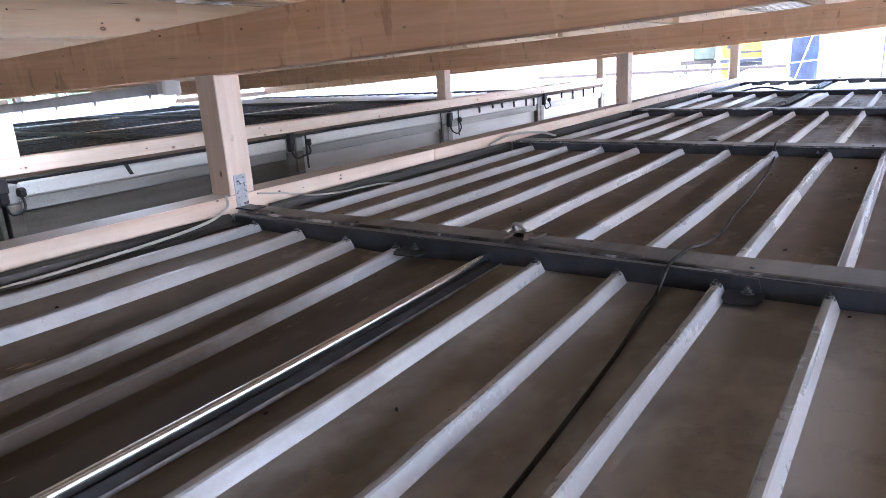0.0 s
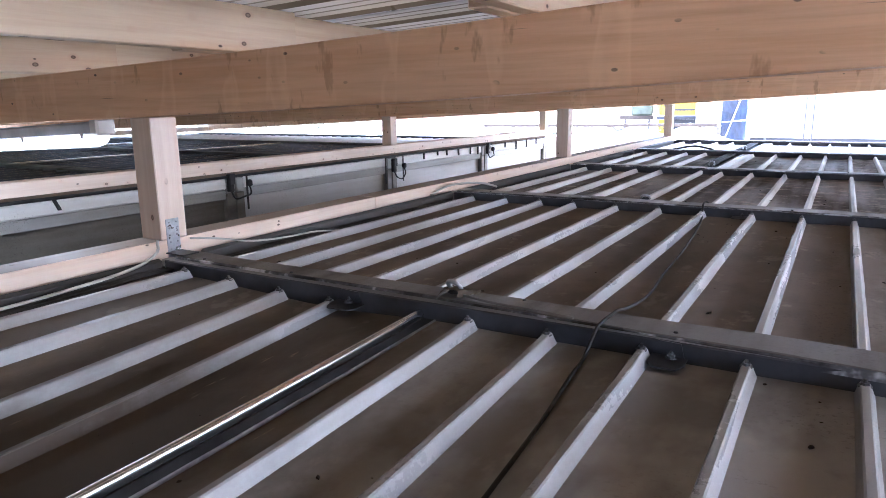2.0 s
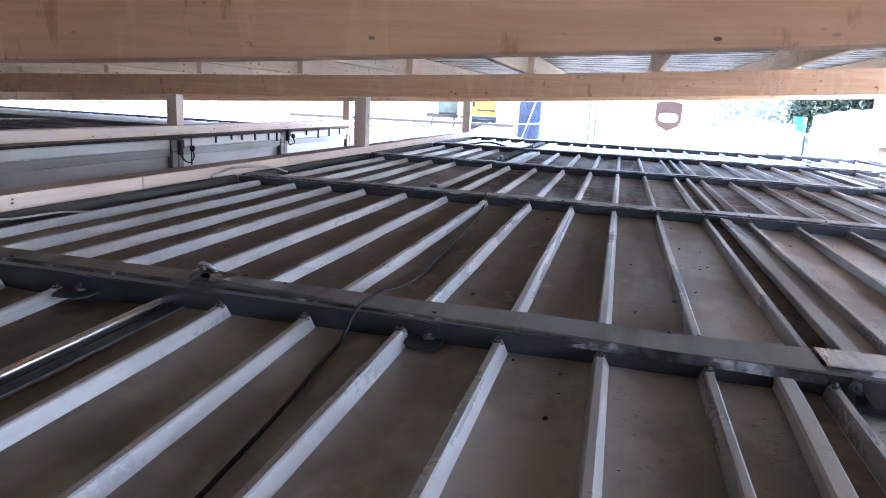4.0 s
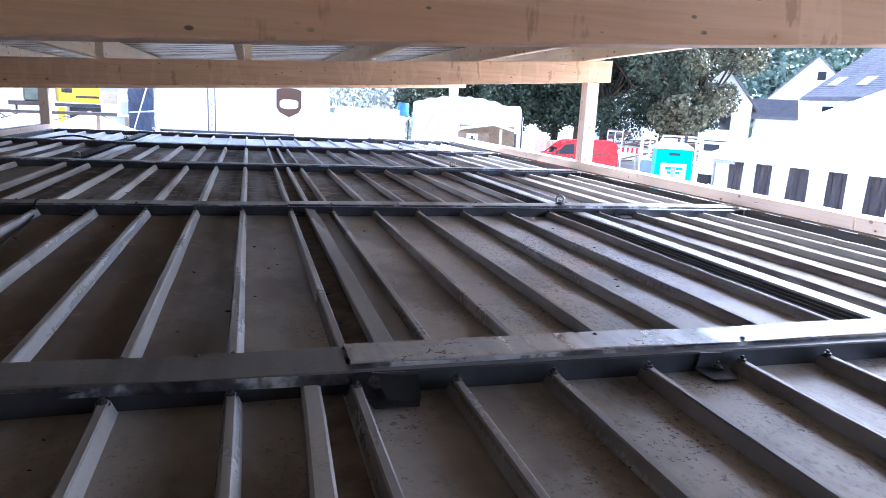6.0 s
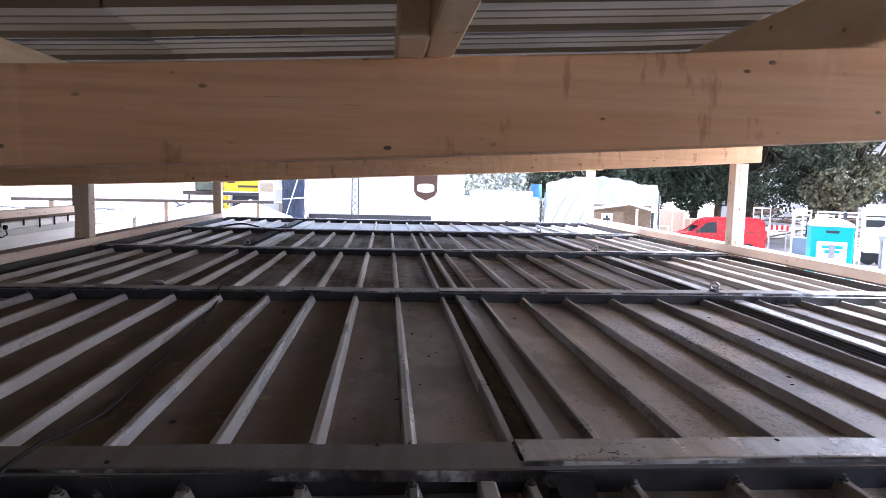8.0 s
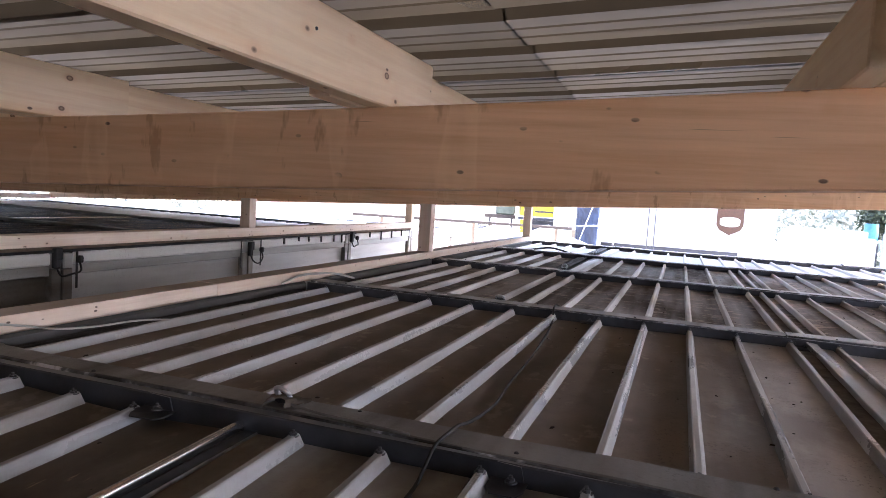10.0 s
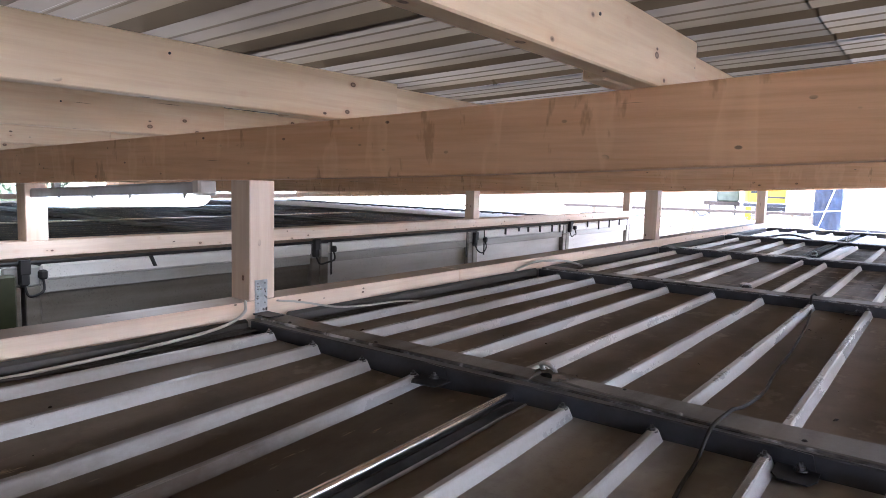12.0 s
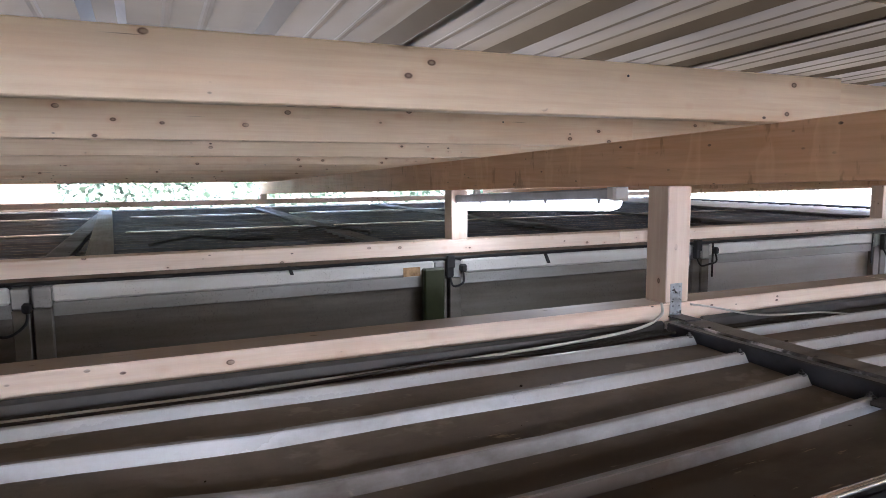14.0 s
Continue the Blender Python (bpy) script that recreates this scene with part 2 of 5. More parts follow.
def face_toned(m, dust, side=None):
    """Tones the faces that look up (dust on the ribs) and, in patches, those turned to -X."""
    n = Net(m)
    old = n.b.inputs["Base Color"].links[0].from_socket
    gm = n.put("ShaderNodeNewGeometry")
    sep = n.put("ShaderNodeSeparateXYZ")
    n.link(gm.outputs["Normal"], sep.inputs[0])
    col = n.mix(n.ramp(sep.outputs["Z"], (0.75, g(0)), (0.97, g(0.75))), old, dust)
    # Grime on the -X sides, deepened to stand for the weak light there.
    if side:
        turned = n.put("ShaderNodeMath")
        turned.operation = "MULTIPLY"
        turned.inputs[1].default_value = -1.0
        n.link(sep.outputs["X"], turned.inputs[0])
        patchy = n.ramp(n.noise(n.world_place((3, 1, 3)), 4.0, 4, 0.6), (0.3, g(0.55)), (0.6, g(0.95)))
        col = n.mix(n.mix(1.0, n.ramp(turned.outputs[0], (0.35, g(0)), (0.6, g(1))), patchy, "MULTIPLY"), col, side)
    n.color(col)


face_toned(RIB, (0.31, 0.29, 0.27), (0.22, 0.205, 0.19))
TIMBER_SILL = timber_mat("sill_spruce_timber", (0.90, 0.755, 0.635), (0.78, 0.615, 0.495), False, 0.47)
# Upward faces of this sill are dark brown.
face_toned(TIMBER_SILL, (0.17, 0.125, 0.085))


def plain(name, color, rough=0.6, metal=0.0, vary=0.25, scale=9.0):
    m = mat(name, color, rough, metal)
    n = Net(m)
    f = n.noise(n.coords(), scale, 5, 0.6)
    n.color(n.mix(n.ramp(f, (0.35, g(0)), (0.7, g(1))), color, tuple(c * (1 - vary) for c in color)))
    n.rough(n.ramp(f, (0.3, g(rough * 0.85)), (0.7, g(min(1, rough * 1.2)))))
    return m


ZINC = plain("zinc_steel", (0.62, 0.64, 0.67), 0.3, 0.9, 0.3, 30)
EDGE_ZINC = plain("worn_zinc_edge", (0.15, 0.16, 0.185), 0.3, 0.6, 0.5, 6)
WORN_EDGE = mat("scuffed_sheet_edge", (0.3, 0.3, 0.3), 0.32, 0.55)
n = Net(WORN_EDGE)
n.color(n.ramp(n.noise(n.world_place((1, 1, 1)), 6.5, 4, 0.65), (0.42, (0.05, 0.05, 0.053)), (0.55, (0.16, 0.165, 0.18)), (0.63, (0.66, 0.69, 0.74))))
ZINC_DULL = plain("dull_zinc", (0.40, 0.41, 0.43), 0.55, 0.25, 0.4, 30)
RAIL_STEEL = plain("blue_grey_rail", (0.088, 0.094, 0.109), 0.33, 0.35, 0.55, 5)
BOLT_STEEL = plain("worn_bolt_steel", (0.13, 0.13, 0.135), 0.34, 0.75, 0.6, 60)
STEEL_DARK = plain("dark_steel", (0.05, 0.052, 0.06), 0.4, 0.3)
RUBBER = plain("black_rubber", (0.012, 0.012, 0.013), 0.62)
OLD_CABLE = plain("dusty_cable", (0.07, 0.065, 0.06), 0.7)
GREY_CABLE = plain("grey_cable", (0.58, 0.56, 0.52), 0.5)
SHEET = plain("sheet_metal_underside", (0.104, 0.084, 0.057), 0.32, 0.1, 0.25, 1.2)
Net(SHEET).b.inputs["Specular IOR Level"].default_value = 0.4
face_toned(RAIL_STEEL, (0.26, 0.265, 0.28))
CHROME = plain("polished_zinc", (0.94, 0.95, 0.97), 0.2, 1.0, 0.05, 40)
PANE_BLUE = plain("sky_blue_pane", (0.16, 0.22, 0.30), 0.1, 0, 0.2, 2)
GREEN = plain("green_paint", (0.035, 0.042, 0.014), 0.5)
RED = plain("red_car_paint", (0.55, 0.012, 0.02), 0.25)
GLASS_DARK = plain("dark_glass", (0.02, 0.025, 0.03), 0.08)
TRAILER = plain("trailer_white", (0.60, 0.62, 0.66), 0.4, 0, 0.06)
WHITE = plain("white_paint", (0.8, 0.8, 0.8), 0.4, 0, 0.06)
TEAL = plain("teal_plastic", (0.0, 0.42, 0.42), 0.4, 0, 0.1)
BLUE = plain("blue_plastic", (0.07, 0.22, 0.45), 0.4)
YELLOW = plain("yellow_paint", (0.75, 0.52, 0.01), 0.4)
BROWN = plain("brown_paint", (0.07, 0.03, 0.012), 0.4)
TARP_DARK = plain("dark_blue_tarp", (0.025, 0.04, 0.085), 0.35, 0, 0.6, 2)
CANVAS = plain("white_canvas", (0.82, 0.82, 0.80), 0.6, 0, 0.08, 1)
CANVAS_GREY = plain("grey_canvas", (0.62, 0.64, 0.66), 0.6, 0, 0.15, 1)
STRIPE_DARK = plain("dark_canvas", (0.045, 0.035, 0.04), 0.45, 0, 0.4, 2)
DARK_BOARD = plain("dark_boarding", (0.07, 0.055, 0.045), 0.8)
GRIME = plain("brown_grime", (0.19, 0.15, 0.115), 0.8, 0, 0.5, 14)
RUST = plain("rust_stain", (0.5, 0.33, 0.17), 0.8, 0, 0.5, 30)
FOLD_GREY = plain("shaded_fold", (0.46, 0.47, 0.49), 0.6)
BEIGE = plain("beige_canvas", (0.62, 0.5, 0.36), 0.6)
PLASTER = plain("white_plaster", (0.8, 0.79, 0.76), 0.8, 0, 0.06, 2)
TILES = plain("grey_roof_tiles", (0.20, 0.20, 0.218), 0.95, 0, 0.3, 2)
Net(TILES).b.inputs["Specular IOR Level"].default_value = 0.15
ASPHALT = plain("pale_yard", (0.46, 0.43, 0.39), 0.9, 0, 0.3, 0.4)
BARK = plain("bark", (0.07, 0.05, 0.035), 0.9)
LUMBER = plain("weathered_wood", (0.22, 0.16, 0.11), 0.8)
WHITE_PLASTIC = plain("white_plastic", (0.75, 0.75, 0.73), 0.4, 0, 0.06, 2)


def leaf_mat(name, a, b):
    m = mat(name, a, 0.6)
    n = Net(m)
    gm = n.put("ShaderNodeNewGeometry")
    n.color(n.ramp(gm.outputs["Random Per Island"], (0.0, a), (1.0, b)))
    return m


LEAF = leaf_mat("leaves", (0.012, 0.024, 0.011), (0.085, 0.104, 0.052))
LEAF_PALE = leaf_mat("silvery_leaves", (0.20, 0.22, 0.17), (0.56, 0.58, 0.54))
LEAF_FAR = leaf_mat("hazy_leaves", (0.05, 0.085, 0.055), (0.17, 0.21, 0.14))
# Distance haze is mixed into the hill's leaf colours.
LEAF_HILL = leaf_mat("hazy_hillside_leaves", (0.10, 0.15, 0.11), (0.26, 0.32, 0.25))
LEAF_AUTUMN = leaf_mat("tanned_leaves", (0.035, 0.045, 0.02), (0.22, 0.20, 0.115))
LAMP_GREY = plain("lamp_grey_plastic", (0.50, 0.52, 0.57), 0.4)
TUBE = mat("lamp_tube", (1, 1, 1), 0.4)
Net(TUBE).b.inputs["Emission Color"].default_value = (1, 0.97, 0.9, 1)
Net(TUBE).b.inputs["Emission Strength"].default_value = LAMP


# ---- mesh helpers ----
def thing(name, label, category, group="", kind="", at=(0, 0, 0)):
    ob = new(name)
    ob.empty_display_size = 0.1
    ob.location = at
    return tagged(ob, label, category, group, kind)


def meshed(name, bm, material):
    me = bpy.data.meshes.new(name)
    bmesh.ops.recalc_face_normals(bm, faces=bm.faces[:])
    bm.to_mesh(me)
    bm.free()
    me.materials.append(material)
    return me


def part(name, bm, material, parent, label="", at=None):
    me = bm if isinstance(bm, bpy.types.Mesh) else meshed(name, bm, material)
    ob = new(name, me)
    ob.parent = parent
    if at is not None:
        ob.matrix_basis = at if isinstance(at, Matrix) else Matrix.Translation(at)
    if label:
        ob["label"] = label
    return ob


def solid(name, bm, material, label, category, group="", kind="", at=None):
    ob = part(name, bm, material, None, "", at)
    return tagged(ob, label, category, group, kind)


def box(bm, x0, x1, y0, y1, z0, z1, bevel=0.0):
    r = bmesh.ops.create_cube(bm, size=1.0)
    vs = r["verts"]
    for v in vs:
        v.co = Vector((x0 + (v.co.x + 0.5) * (x1 - x0), y0 + (v.co.y + 0.5) * (y1 - y0), z0 + (v.co.z + 0.5) * (z1 - z0)))
    if bevel:
        es = list({e for v in vs for e in v.link_edges})
        bmesh.ops.bevel(bm, geom=es, offset=bevel, segments=1, affect="EDGES")
    return bm


def boxed(*a, bevel=0.0):
    return box(bmesh.new(), *a, bevel=bevel)


def extrude(profile, axis, a, b, bm=None):
    """A closed profile drawn in the two other axes, pulled along axis from a to b."""
    bm = bm or bmesh.new()
    def place(p, q):
        return {"x": (q, p[0], p[1]), "y": (p[0], q, p[1]), "z": (p[0], p[1], q)}[axis]
    r0 = [bm.verts.new(place(p, a)) for p in profile]
    r1 = [bm.verts.new(place(p, b)) for p in profile]
    n = len(profile)
    for i in range(n):
        bm.faces.new((r0[i], r0[(i + 1) % n], r1[(i + 1) % n], r1[i]))
    bm.faces.new(r0)
    bm.faces.new(r1)
    return bm


def rod(bm, points, radius, sides=8):
    """A round bar or cable along points."""
    pts = [Vector(p) for p in points]
    rings = []
    u = None
    for i, p in enumerate(pts):
        d = (pts[min(i + 1, len(pts) - 1)] - pts[max(i - 1, 0)]).normalized()
        u = d.orthogonal().normalized() if u is None else (u - d * u.dot(d)).normalized()
        w = d.cross(u)
        rings.append([bm.verts.new(p + radius * (math.cos(k * math.tau / sides) * u + math.sin(k * math.tau / sides) * w)) for k in range(sides)])
    for a, b in zip(rings, rings[1:]):
        for k in range(sides):
            bm.faces.new((a[k], a[(k + 1) % sides], b[(k + 1) % sides], b[k])).smooth = True
    bm.faces.new(rings[0])
    bm.faces.new(rings[-1])
    return bm


def curve(points, steps=6):
    """A smooth way through points."""
    pts = [Vector(p) for p in points]
    out = []
    for i in range(len(pts) - 1):
        p0, p1, p2, p3 = pts[max(i - 1, 0)], pts[i], pts[i + 1], pts[min(i + 2, len(pts) - 1)]
        for k in range(steps):
            t = k / steps
            out.append(0.5 * (2 * p1 + (p2 - p0) * t + (2 * p0 - 5 * p1 + 4 * p2 - p3) * t * t + (3 * p1 - p0 - 3 * p2 + p3) * t ** 3))
    return out + [pts[-1]]


def timber(name, a, b, width, height, material, label, category, group=""):
    """A squared timber whose top face's middle line runs from a to b; its grain runs along it."""
    a, b = Vector(a), Vector(b)
    d = b - a
    bm = boxed(0, d.length, -width / 2, width / 2, -height, 0, bevel=0.004)
    x = d.normalized()
    y = Vector((0, 0, 1)).cross(x)
    y = y.normalized() if y.length > 0.01 else Vector((0, 1, 0))
    z = x.cross(y)
    m = Matrix((x, y, z)).transposed().to_4x4()
    m.translation = a
    return solid(name, bm, material, label, category, group, at=m)


# ---- the two rows of site containers ----
S = 2.44
LONG = 6.06
GROUND = -2.6
PAN_Z = -0.058
BAR = -0.02
RIB_X = [0.165, 0.418, 0.675, 0.91, 1.19, 1.456, 1.712, 1.98, 2.236, 2.484, 2.728, 2.993, 3.226, 3.47, 3.73, 4.01, 4.29, 4.58, 4.93, 5.2, 5.46, 5.71, 5.93]
FAR_X = -2.27
LONG_FAR = 9.12

rib_profile = [(-0.023, 0), (-0.015, 0.034), (-0.011, 0.037), (0.004, 0.037), (0.008, 0.034), (0.021, 0)]
def rib_mesh_of(material, seed):
    """A roof rib, slightly uneven along its length, its ends cut at a slant."""
    rnd = random.Random(seed)
    bm = bmesh.new()
    rings = []
    n = 25
    dents = {rnd.randint(3, 21): rnd.uniform(0.001, 0.003) for q in range(2)}
    for k in range(n):
        y = 0.062 + (S - 0.17) * k / (n - 1)
        dx, dz = 0.001 * noise.noise((k * 0.2, seed, 0)) + 0.35 * dents.get(k, 0.0), 0.0012 * noise.noise((k * 0.3, seed, 7)) - dents.get(k, 0.0)
        slant = 0.008 if k == 0 else (-0.008 if k == n - 1 else 0)
        rings.append([bm.verts.new((a + dx, y + slant * (b / 0.037), b + (dz if b > 0 else 0))) for a, b in rib_profile])
    for p, q in zip(rings, rings[1:]):
        for k in range(len(rib_profile) - 1):
            bm.faces.new((p[k], p[k + 1], q[k + 1], q[k]))
    bm.faces.new(rings[0])
    bm.faces.new(rings[-1])
    return meshed("rib", bm, material)


rib_meshes = [rib_mesh_of(RIB, k) for k in range(4)]
soiled_rib_meshes = [rib_mesh_of(SOILED_RIB, k) for k in range(3)]
white_rib_meshes = [rib_mesh_of(SUNLIT_ROOF, k) for k in range(2)]
dark_rib_meshes = [rib_mesh_of(FAR_ROOF, k) for k in range(2)]
rail_meshes = {n: meshed("edge_rail", boxed(0, n, 0.002, 0.058, -0.14, -0.006, bevel=0.004), RAIL_STEEL) for n in (LONG, LONG_FAR)}
head = bmesh.new()
for sides, r0, r1, low, high in ((12, 0.0155, 0.0150, -0.004, -0.001), (6, 0.0110, 0.0105, -0.001, 0.0065), (8, 0.0052, 0.0045, 0.0065, 0.0145)):
    bmesh.ops.create_cone(head, cap_ends=True, segments=sides, radius1=r0, radius2=r1, depth=high - low, matrix=pose(0, 0, 0.5 * (low + high)))
bolt_mesh = meshed("bolt", head, BOLT_STEEL)


head = bmesh.new()
bmesh.ops.create_cone(head, cap_ends=True, segments=8, radius1=0.008, radius2=0.004, depth=0.005)
screw_mesh = meshed("screw", head, STEEL_DARK)


def pan(bm, x0, x1, y0, y1):
    """A roof sheet with slight waves between the ribs."""
    nx, ny = max(2, int((x1 - x0) / 0.063)), 16
    grid = [[bm.verts.new((x0 + (x1 - x0) * i / nx, y0 + (y1 - y0) * j / ny, PAN_Z + 0.0045 * noise.noise((i * 0.21, j * 0.3, x0)))) for j in range(ny + 1)] for i in range(nx + 1)]
    for i in range(nx):
        for j in range(ny):
            bm.faces.new((grid[i][j], grid[i + 1][j], grid[i + 1][j + 1], grid[i][j + 1]))
    return bm


def sag(x, y):
    """The trodden dent in the nearest roof, deepest left of the seam, shallow right of it."""
    if y > 0 or y < -2.6:
        return 0.0
    fade = min(1.0, (2.6 + y) / 0.9)
    fade = fade * fade * (3 - 2 * fade)
    deep = (0.020 + 0.075 * math.tanh(max(-y - 0.1, 0.0) / 1.05)) * math.exp(-(((x - 0.88) / 0.42) ** 2))
    broad = 0.066 * math.tanh(-y / 1.2) * math.exp(-(((x - 1.70) / 0.34) ** 2))
    return -fade * (deep + broad)


def dented(ob, parent):
    """A part's own mesh, bent down along the dent."""
    ob.data = ob.data.copy()
    for v in ob.data.vertices:
        p = ob.matrix_basis @ v.co
        v.co.z += sag(p.x, parent.location.y + parent.scale.y * p.y)


def container(x0, y0, long=LONG, look_of="dirty", bolts=False, skip=()):
    words = {"dirty": "white steel site container with a dirty ribbed roof", "sunlit": "white steel site container with a ribbed roof coloured as sunlit",
             "dark": "white steel site container with a dark wet ribbed roof", "soiled": "white steel site container with a brown soiled ribbed roof", "brown": "white steel site container with a half brown, half grey ribbed roof"}[look_of]
    sheet = {"brown": PAN_BROWN, "dirty": PAN, "sunlit": SUNLIT_ROOF, "dark": FAR_ROOF, "soiled": SOILED}[look_of]
    meshes = {"brown": rib_meshes, "dirty": rib_meshes, "sunlit": white_rib_meshes, "dark": dark_rib_meshes, "soiled": soiled_rib_meshes}[look_of]
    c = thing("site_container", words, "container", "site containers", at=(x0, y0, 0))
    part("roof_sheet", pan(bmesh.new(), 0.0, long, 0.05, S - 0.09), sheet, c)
    for k, x in enumerate(RIB_X if long == LONG else [0.172 + 0.2553 * q for q in range(35)]):
        if k + 1 in skip:
            continue
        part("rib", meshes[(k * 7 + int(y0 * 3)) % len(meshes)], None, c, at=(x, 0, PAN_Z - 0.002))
        if bolts:
            for y in (0.085, S - 0.128):
                part("bolt", bolt_mesh, None, c, at=(x - 0.004, y, PAN_Z + 0.034))
    part("edge_rail", rail_meshes[long], None, c)
    part("edge_rail", rail_meshes[long], None, c, at=(0, S - 0.102, 0))
    # Far-row bodies past y 1 keep the pale copy, the others the darkened one.
    part("body", boxed(0.03, long - 0.03, 0.02, S - 0.02, GROUND, PAN_Z - 0.115), WALL_PALE if (long > LONG and y0 > 1) else WALL_DIM, c)
    for xa in (long, -0.03):
        part("end_rail", boxed(xa, xa + 0.03, 0.10, S - 0.10, -0.10, 0.0, bevel=0.013), RAIL_PAINT if long > LONG else COVER_BLACK, c)
        part("lower_rail", boxed(xa, xa + 0.012, 0.10, S - 0.10, -0.185, -0.102, bevel=0.004), BAND_PAINT, c)
    for x in (-0.03, long - 0.09):
        for y in (0.008, S - 0.098):
            part("corner_post", boxed(x, x + 0.12, y, y + 0.09, GROUND, -0.135, bevel=0.006), WALL_DIM, c)
            part("corner_casting", boxed(x - 0.004, x + 0.124, y, y + 0.09, -0.13, -0.008, bevel=0.008), BAND_PAINT, c)
    return c


def row_y(i):
    """Joint lines of the near row; the nearest container is a little longer."""
    return i * S - (0.1 * S if i < 0 else 0.0)


for i in range(-6, 4):
    c = container(0.0, row_y(i), look_of="sunlit" if i == 3 else ("soiled" if i in (1, 2) else "brown" if i == 0 else "dirty"), bolts=(-1 <= i <= 1), skip={-1: (5,), 0: (), 1: (5,), 2: (5,), 3: (5,)}.get(i, ()))
    if i == -1:
        c.scale.y = 1.1
        c.location.y += 0.012
        for ob in c.children:
            if ob.name.startswith(("rib", "roof_sheet")):
                dented(ob, c)
            elif ob.name.startswith("bolt"):
                ob.location.z += sag(ob.location.x, c.location.y + c.scale.y * ob.location.y)
for i in range(-6, 5):
    c = container(FAR_X - LONG_FAR, row_y(i) - (0.06 if i < 0 else 0.1), long=LONG_FAR, look_of="dark" if i < 3 else "sunlit")
    if i == -1:
        c.scale.y = 1.08


def joint_cover(x0, x1, y, z, material, label, seed=0, fronts=None, w=0.084):
    """A folded strip over a joint, a little bent along its length."""
    fa, fb = fronts or ((0.044, 0.044) if x0 > 2.9 else (w, w))

    def profile(front):
        return [(-front - 0.002, -0.014), (-front, -0.003), (-front + 0.005, 0), (w - 0.006, 0), (w, -0.004), (w + 0.002, -0.014),
                (w - 0.003, -0.014), (w - 0.003, -0.006), (-front + 0.003, -0.006), (-front + 0.003, -0.014)]

    rnd = random.Random(seed)
    n = max(3, int((x1 - x0) / 0.3))
    bm = bmesh.new()
    rings = []
    for k in range(n + 1):
        bend = 0.007 if material == COVER_LIGHT else 0.004
        dy, dz = rnd.uniform(-bend, bend), rnd.uniform(-0.003, 0.004) + (0.007 if material == COVER_LIGHT and k == 1 else 0.0)
        rings.append([bm.verts.new((x0 + (x1 - x0) * k / n, y + BAR + a + dy, z + b + dz)) for a, b in profile(fa + (fb - fa) * k / n)])
    m = len(rings[0])
    for p, q in zip(rings, rings[1:]):
        for k in range(m):
            bm.faces.new((p[k], p[(k + 1) % m], q[(k + 1) % m], q[k]))
    bm.faces.new(rings[0])
    bm.faces.new(rings[-1])
    t = thing("joint_cover", label, "cover strip", "joint covers", at=(0, y + BAR, z))
    for vert in bm.verts:
        vert.co -= Vector((0, y + BAR, z))
    part("plate", bm, material, t)
    lip = bmesh.new()
    rows = []
    for k in range(n + 1):
        x, s = x0 + (x1 - x0) * k / n, rnd.uniform(-0.0025, 0.0025)
        rows.append([lip.verts.new((x, -(fa + (fb - fa) * k / n) - 0.004 + s + a, -0.004 + d)) for a, d in ((0.003, 0.004), (-0.002, 0.001), (-0.005 + s, -0.018), (-0.003 + s, -0.018), (0.0, 0.0))])
    for p, q in zip(rows, rows[1:]):
        for k in range(5):
            lip.faces.new((p[k], p[(k + 1) % 5], q[(k + 1) % 5], q[k]))
    lip.faces.new(rows[0])
    lip.faces.new(rows[-1])
    part("lip", lip, COVER_BLACK if material == COVER_BLACK else WORN_EDGE, t, "bent worn edge")
    x = x0 + rnd.uniform(0.12, 0.3)
    while x < x1 - 0.08:
        part("screw", screw_mesh, None, t, at=(x, rnd.choice((-0.4, 1)) * 0.062, 0.0035))
        x += rnd.uniform(0.35, 0.75)
    return t


for i in range(-1, 5):
    dirty = COVER_LIGHT if i == 4 else COVER_DARK
    joint_cover(0.02, 1.30, row_y(i), 0.004, dirty, "dirty grey steel cover strip over a container joint", i, (0.036, 0.034) if i == 0 else (0.06, 0.06), 0.072)
    joint_cover(1.28, 2.975, row_y(i), 0.0, dirty, "dirty grey steel cover strip over a container joint", i + 20, (0.030, 0.088) if i == 0 else (0.06, 0.06), 0.078)
    pale = COVER_LIGHT if i in (0, 4) else COVER_MID
    joint_cover(2.985, 4.72, row_y(i), 0.004, pale, "pale zinc cover strip over a container joint", i + 40)
    joint_cover(4.70, LONG - 0.02, row_y(i), 0.009, pale, "pale zinc cover strip over a container joint", i + 60)
for i in range(-2, 5):
    joint_cover(FAR_X - LONG_FAR + 0.02, FAR_X - 0.02, row_y(i) - (0.06 if i < 0 else 0.1), 0.002, COVER_BLACK, "dark steel cover strip over a container joint", i + 80)


def lifting_eye(x, y, turn=0.0, lean=0.0):
    t = thing("lifting_eye", "round zinc lifting eye bolted to a container joint", "lifting eye", "lifting eyes", at=(x, y + BAR + 0.02, 0.012))
    t.rotation_euler[2] = radians(turn)
    bm = bmesh.new()
    pts = [(0.025 * math.cos(a), 0, 0.024 + 0.025 * math.sin(a)) for a in [k * math.tau / 16 for k in range(17)]]
    rod(bm, pts, 0.0072, 8)
    part("ring", bm, ZINC, t, at=pose(0, 0, 0.004, lean, 0, 0))
    bm = bmesh.new()
    bmesh.ops.create_cone(bm, cap_ends=True, segments=8, radius1=0.034, radius2=0.022, depth=0.012, matrix=pose(0, 0, 0.006))
    part("foot", bm, STEEL_DARK, t)


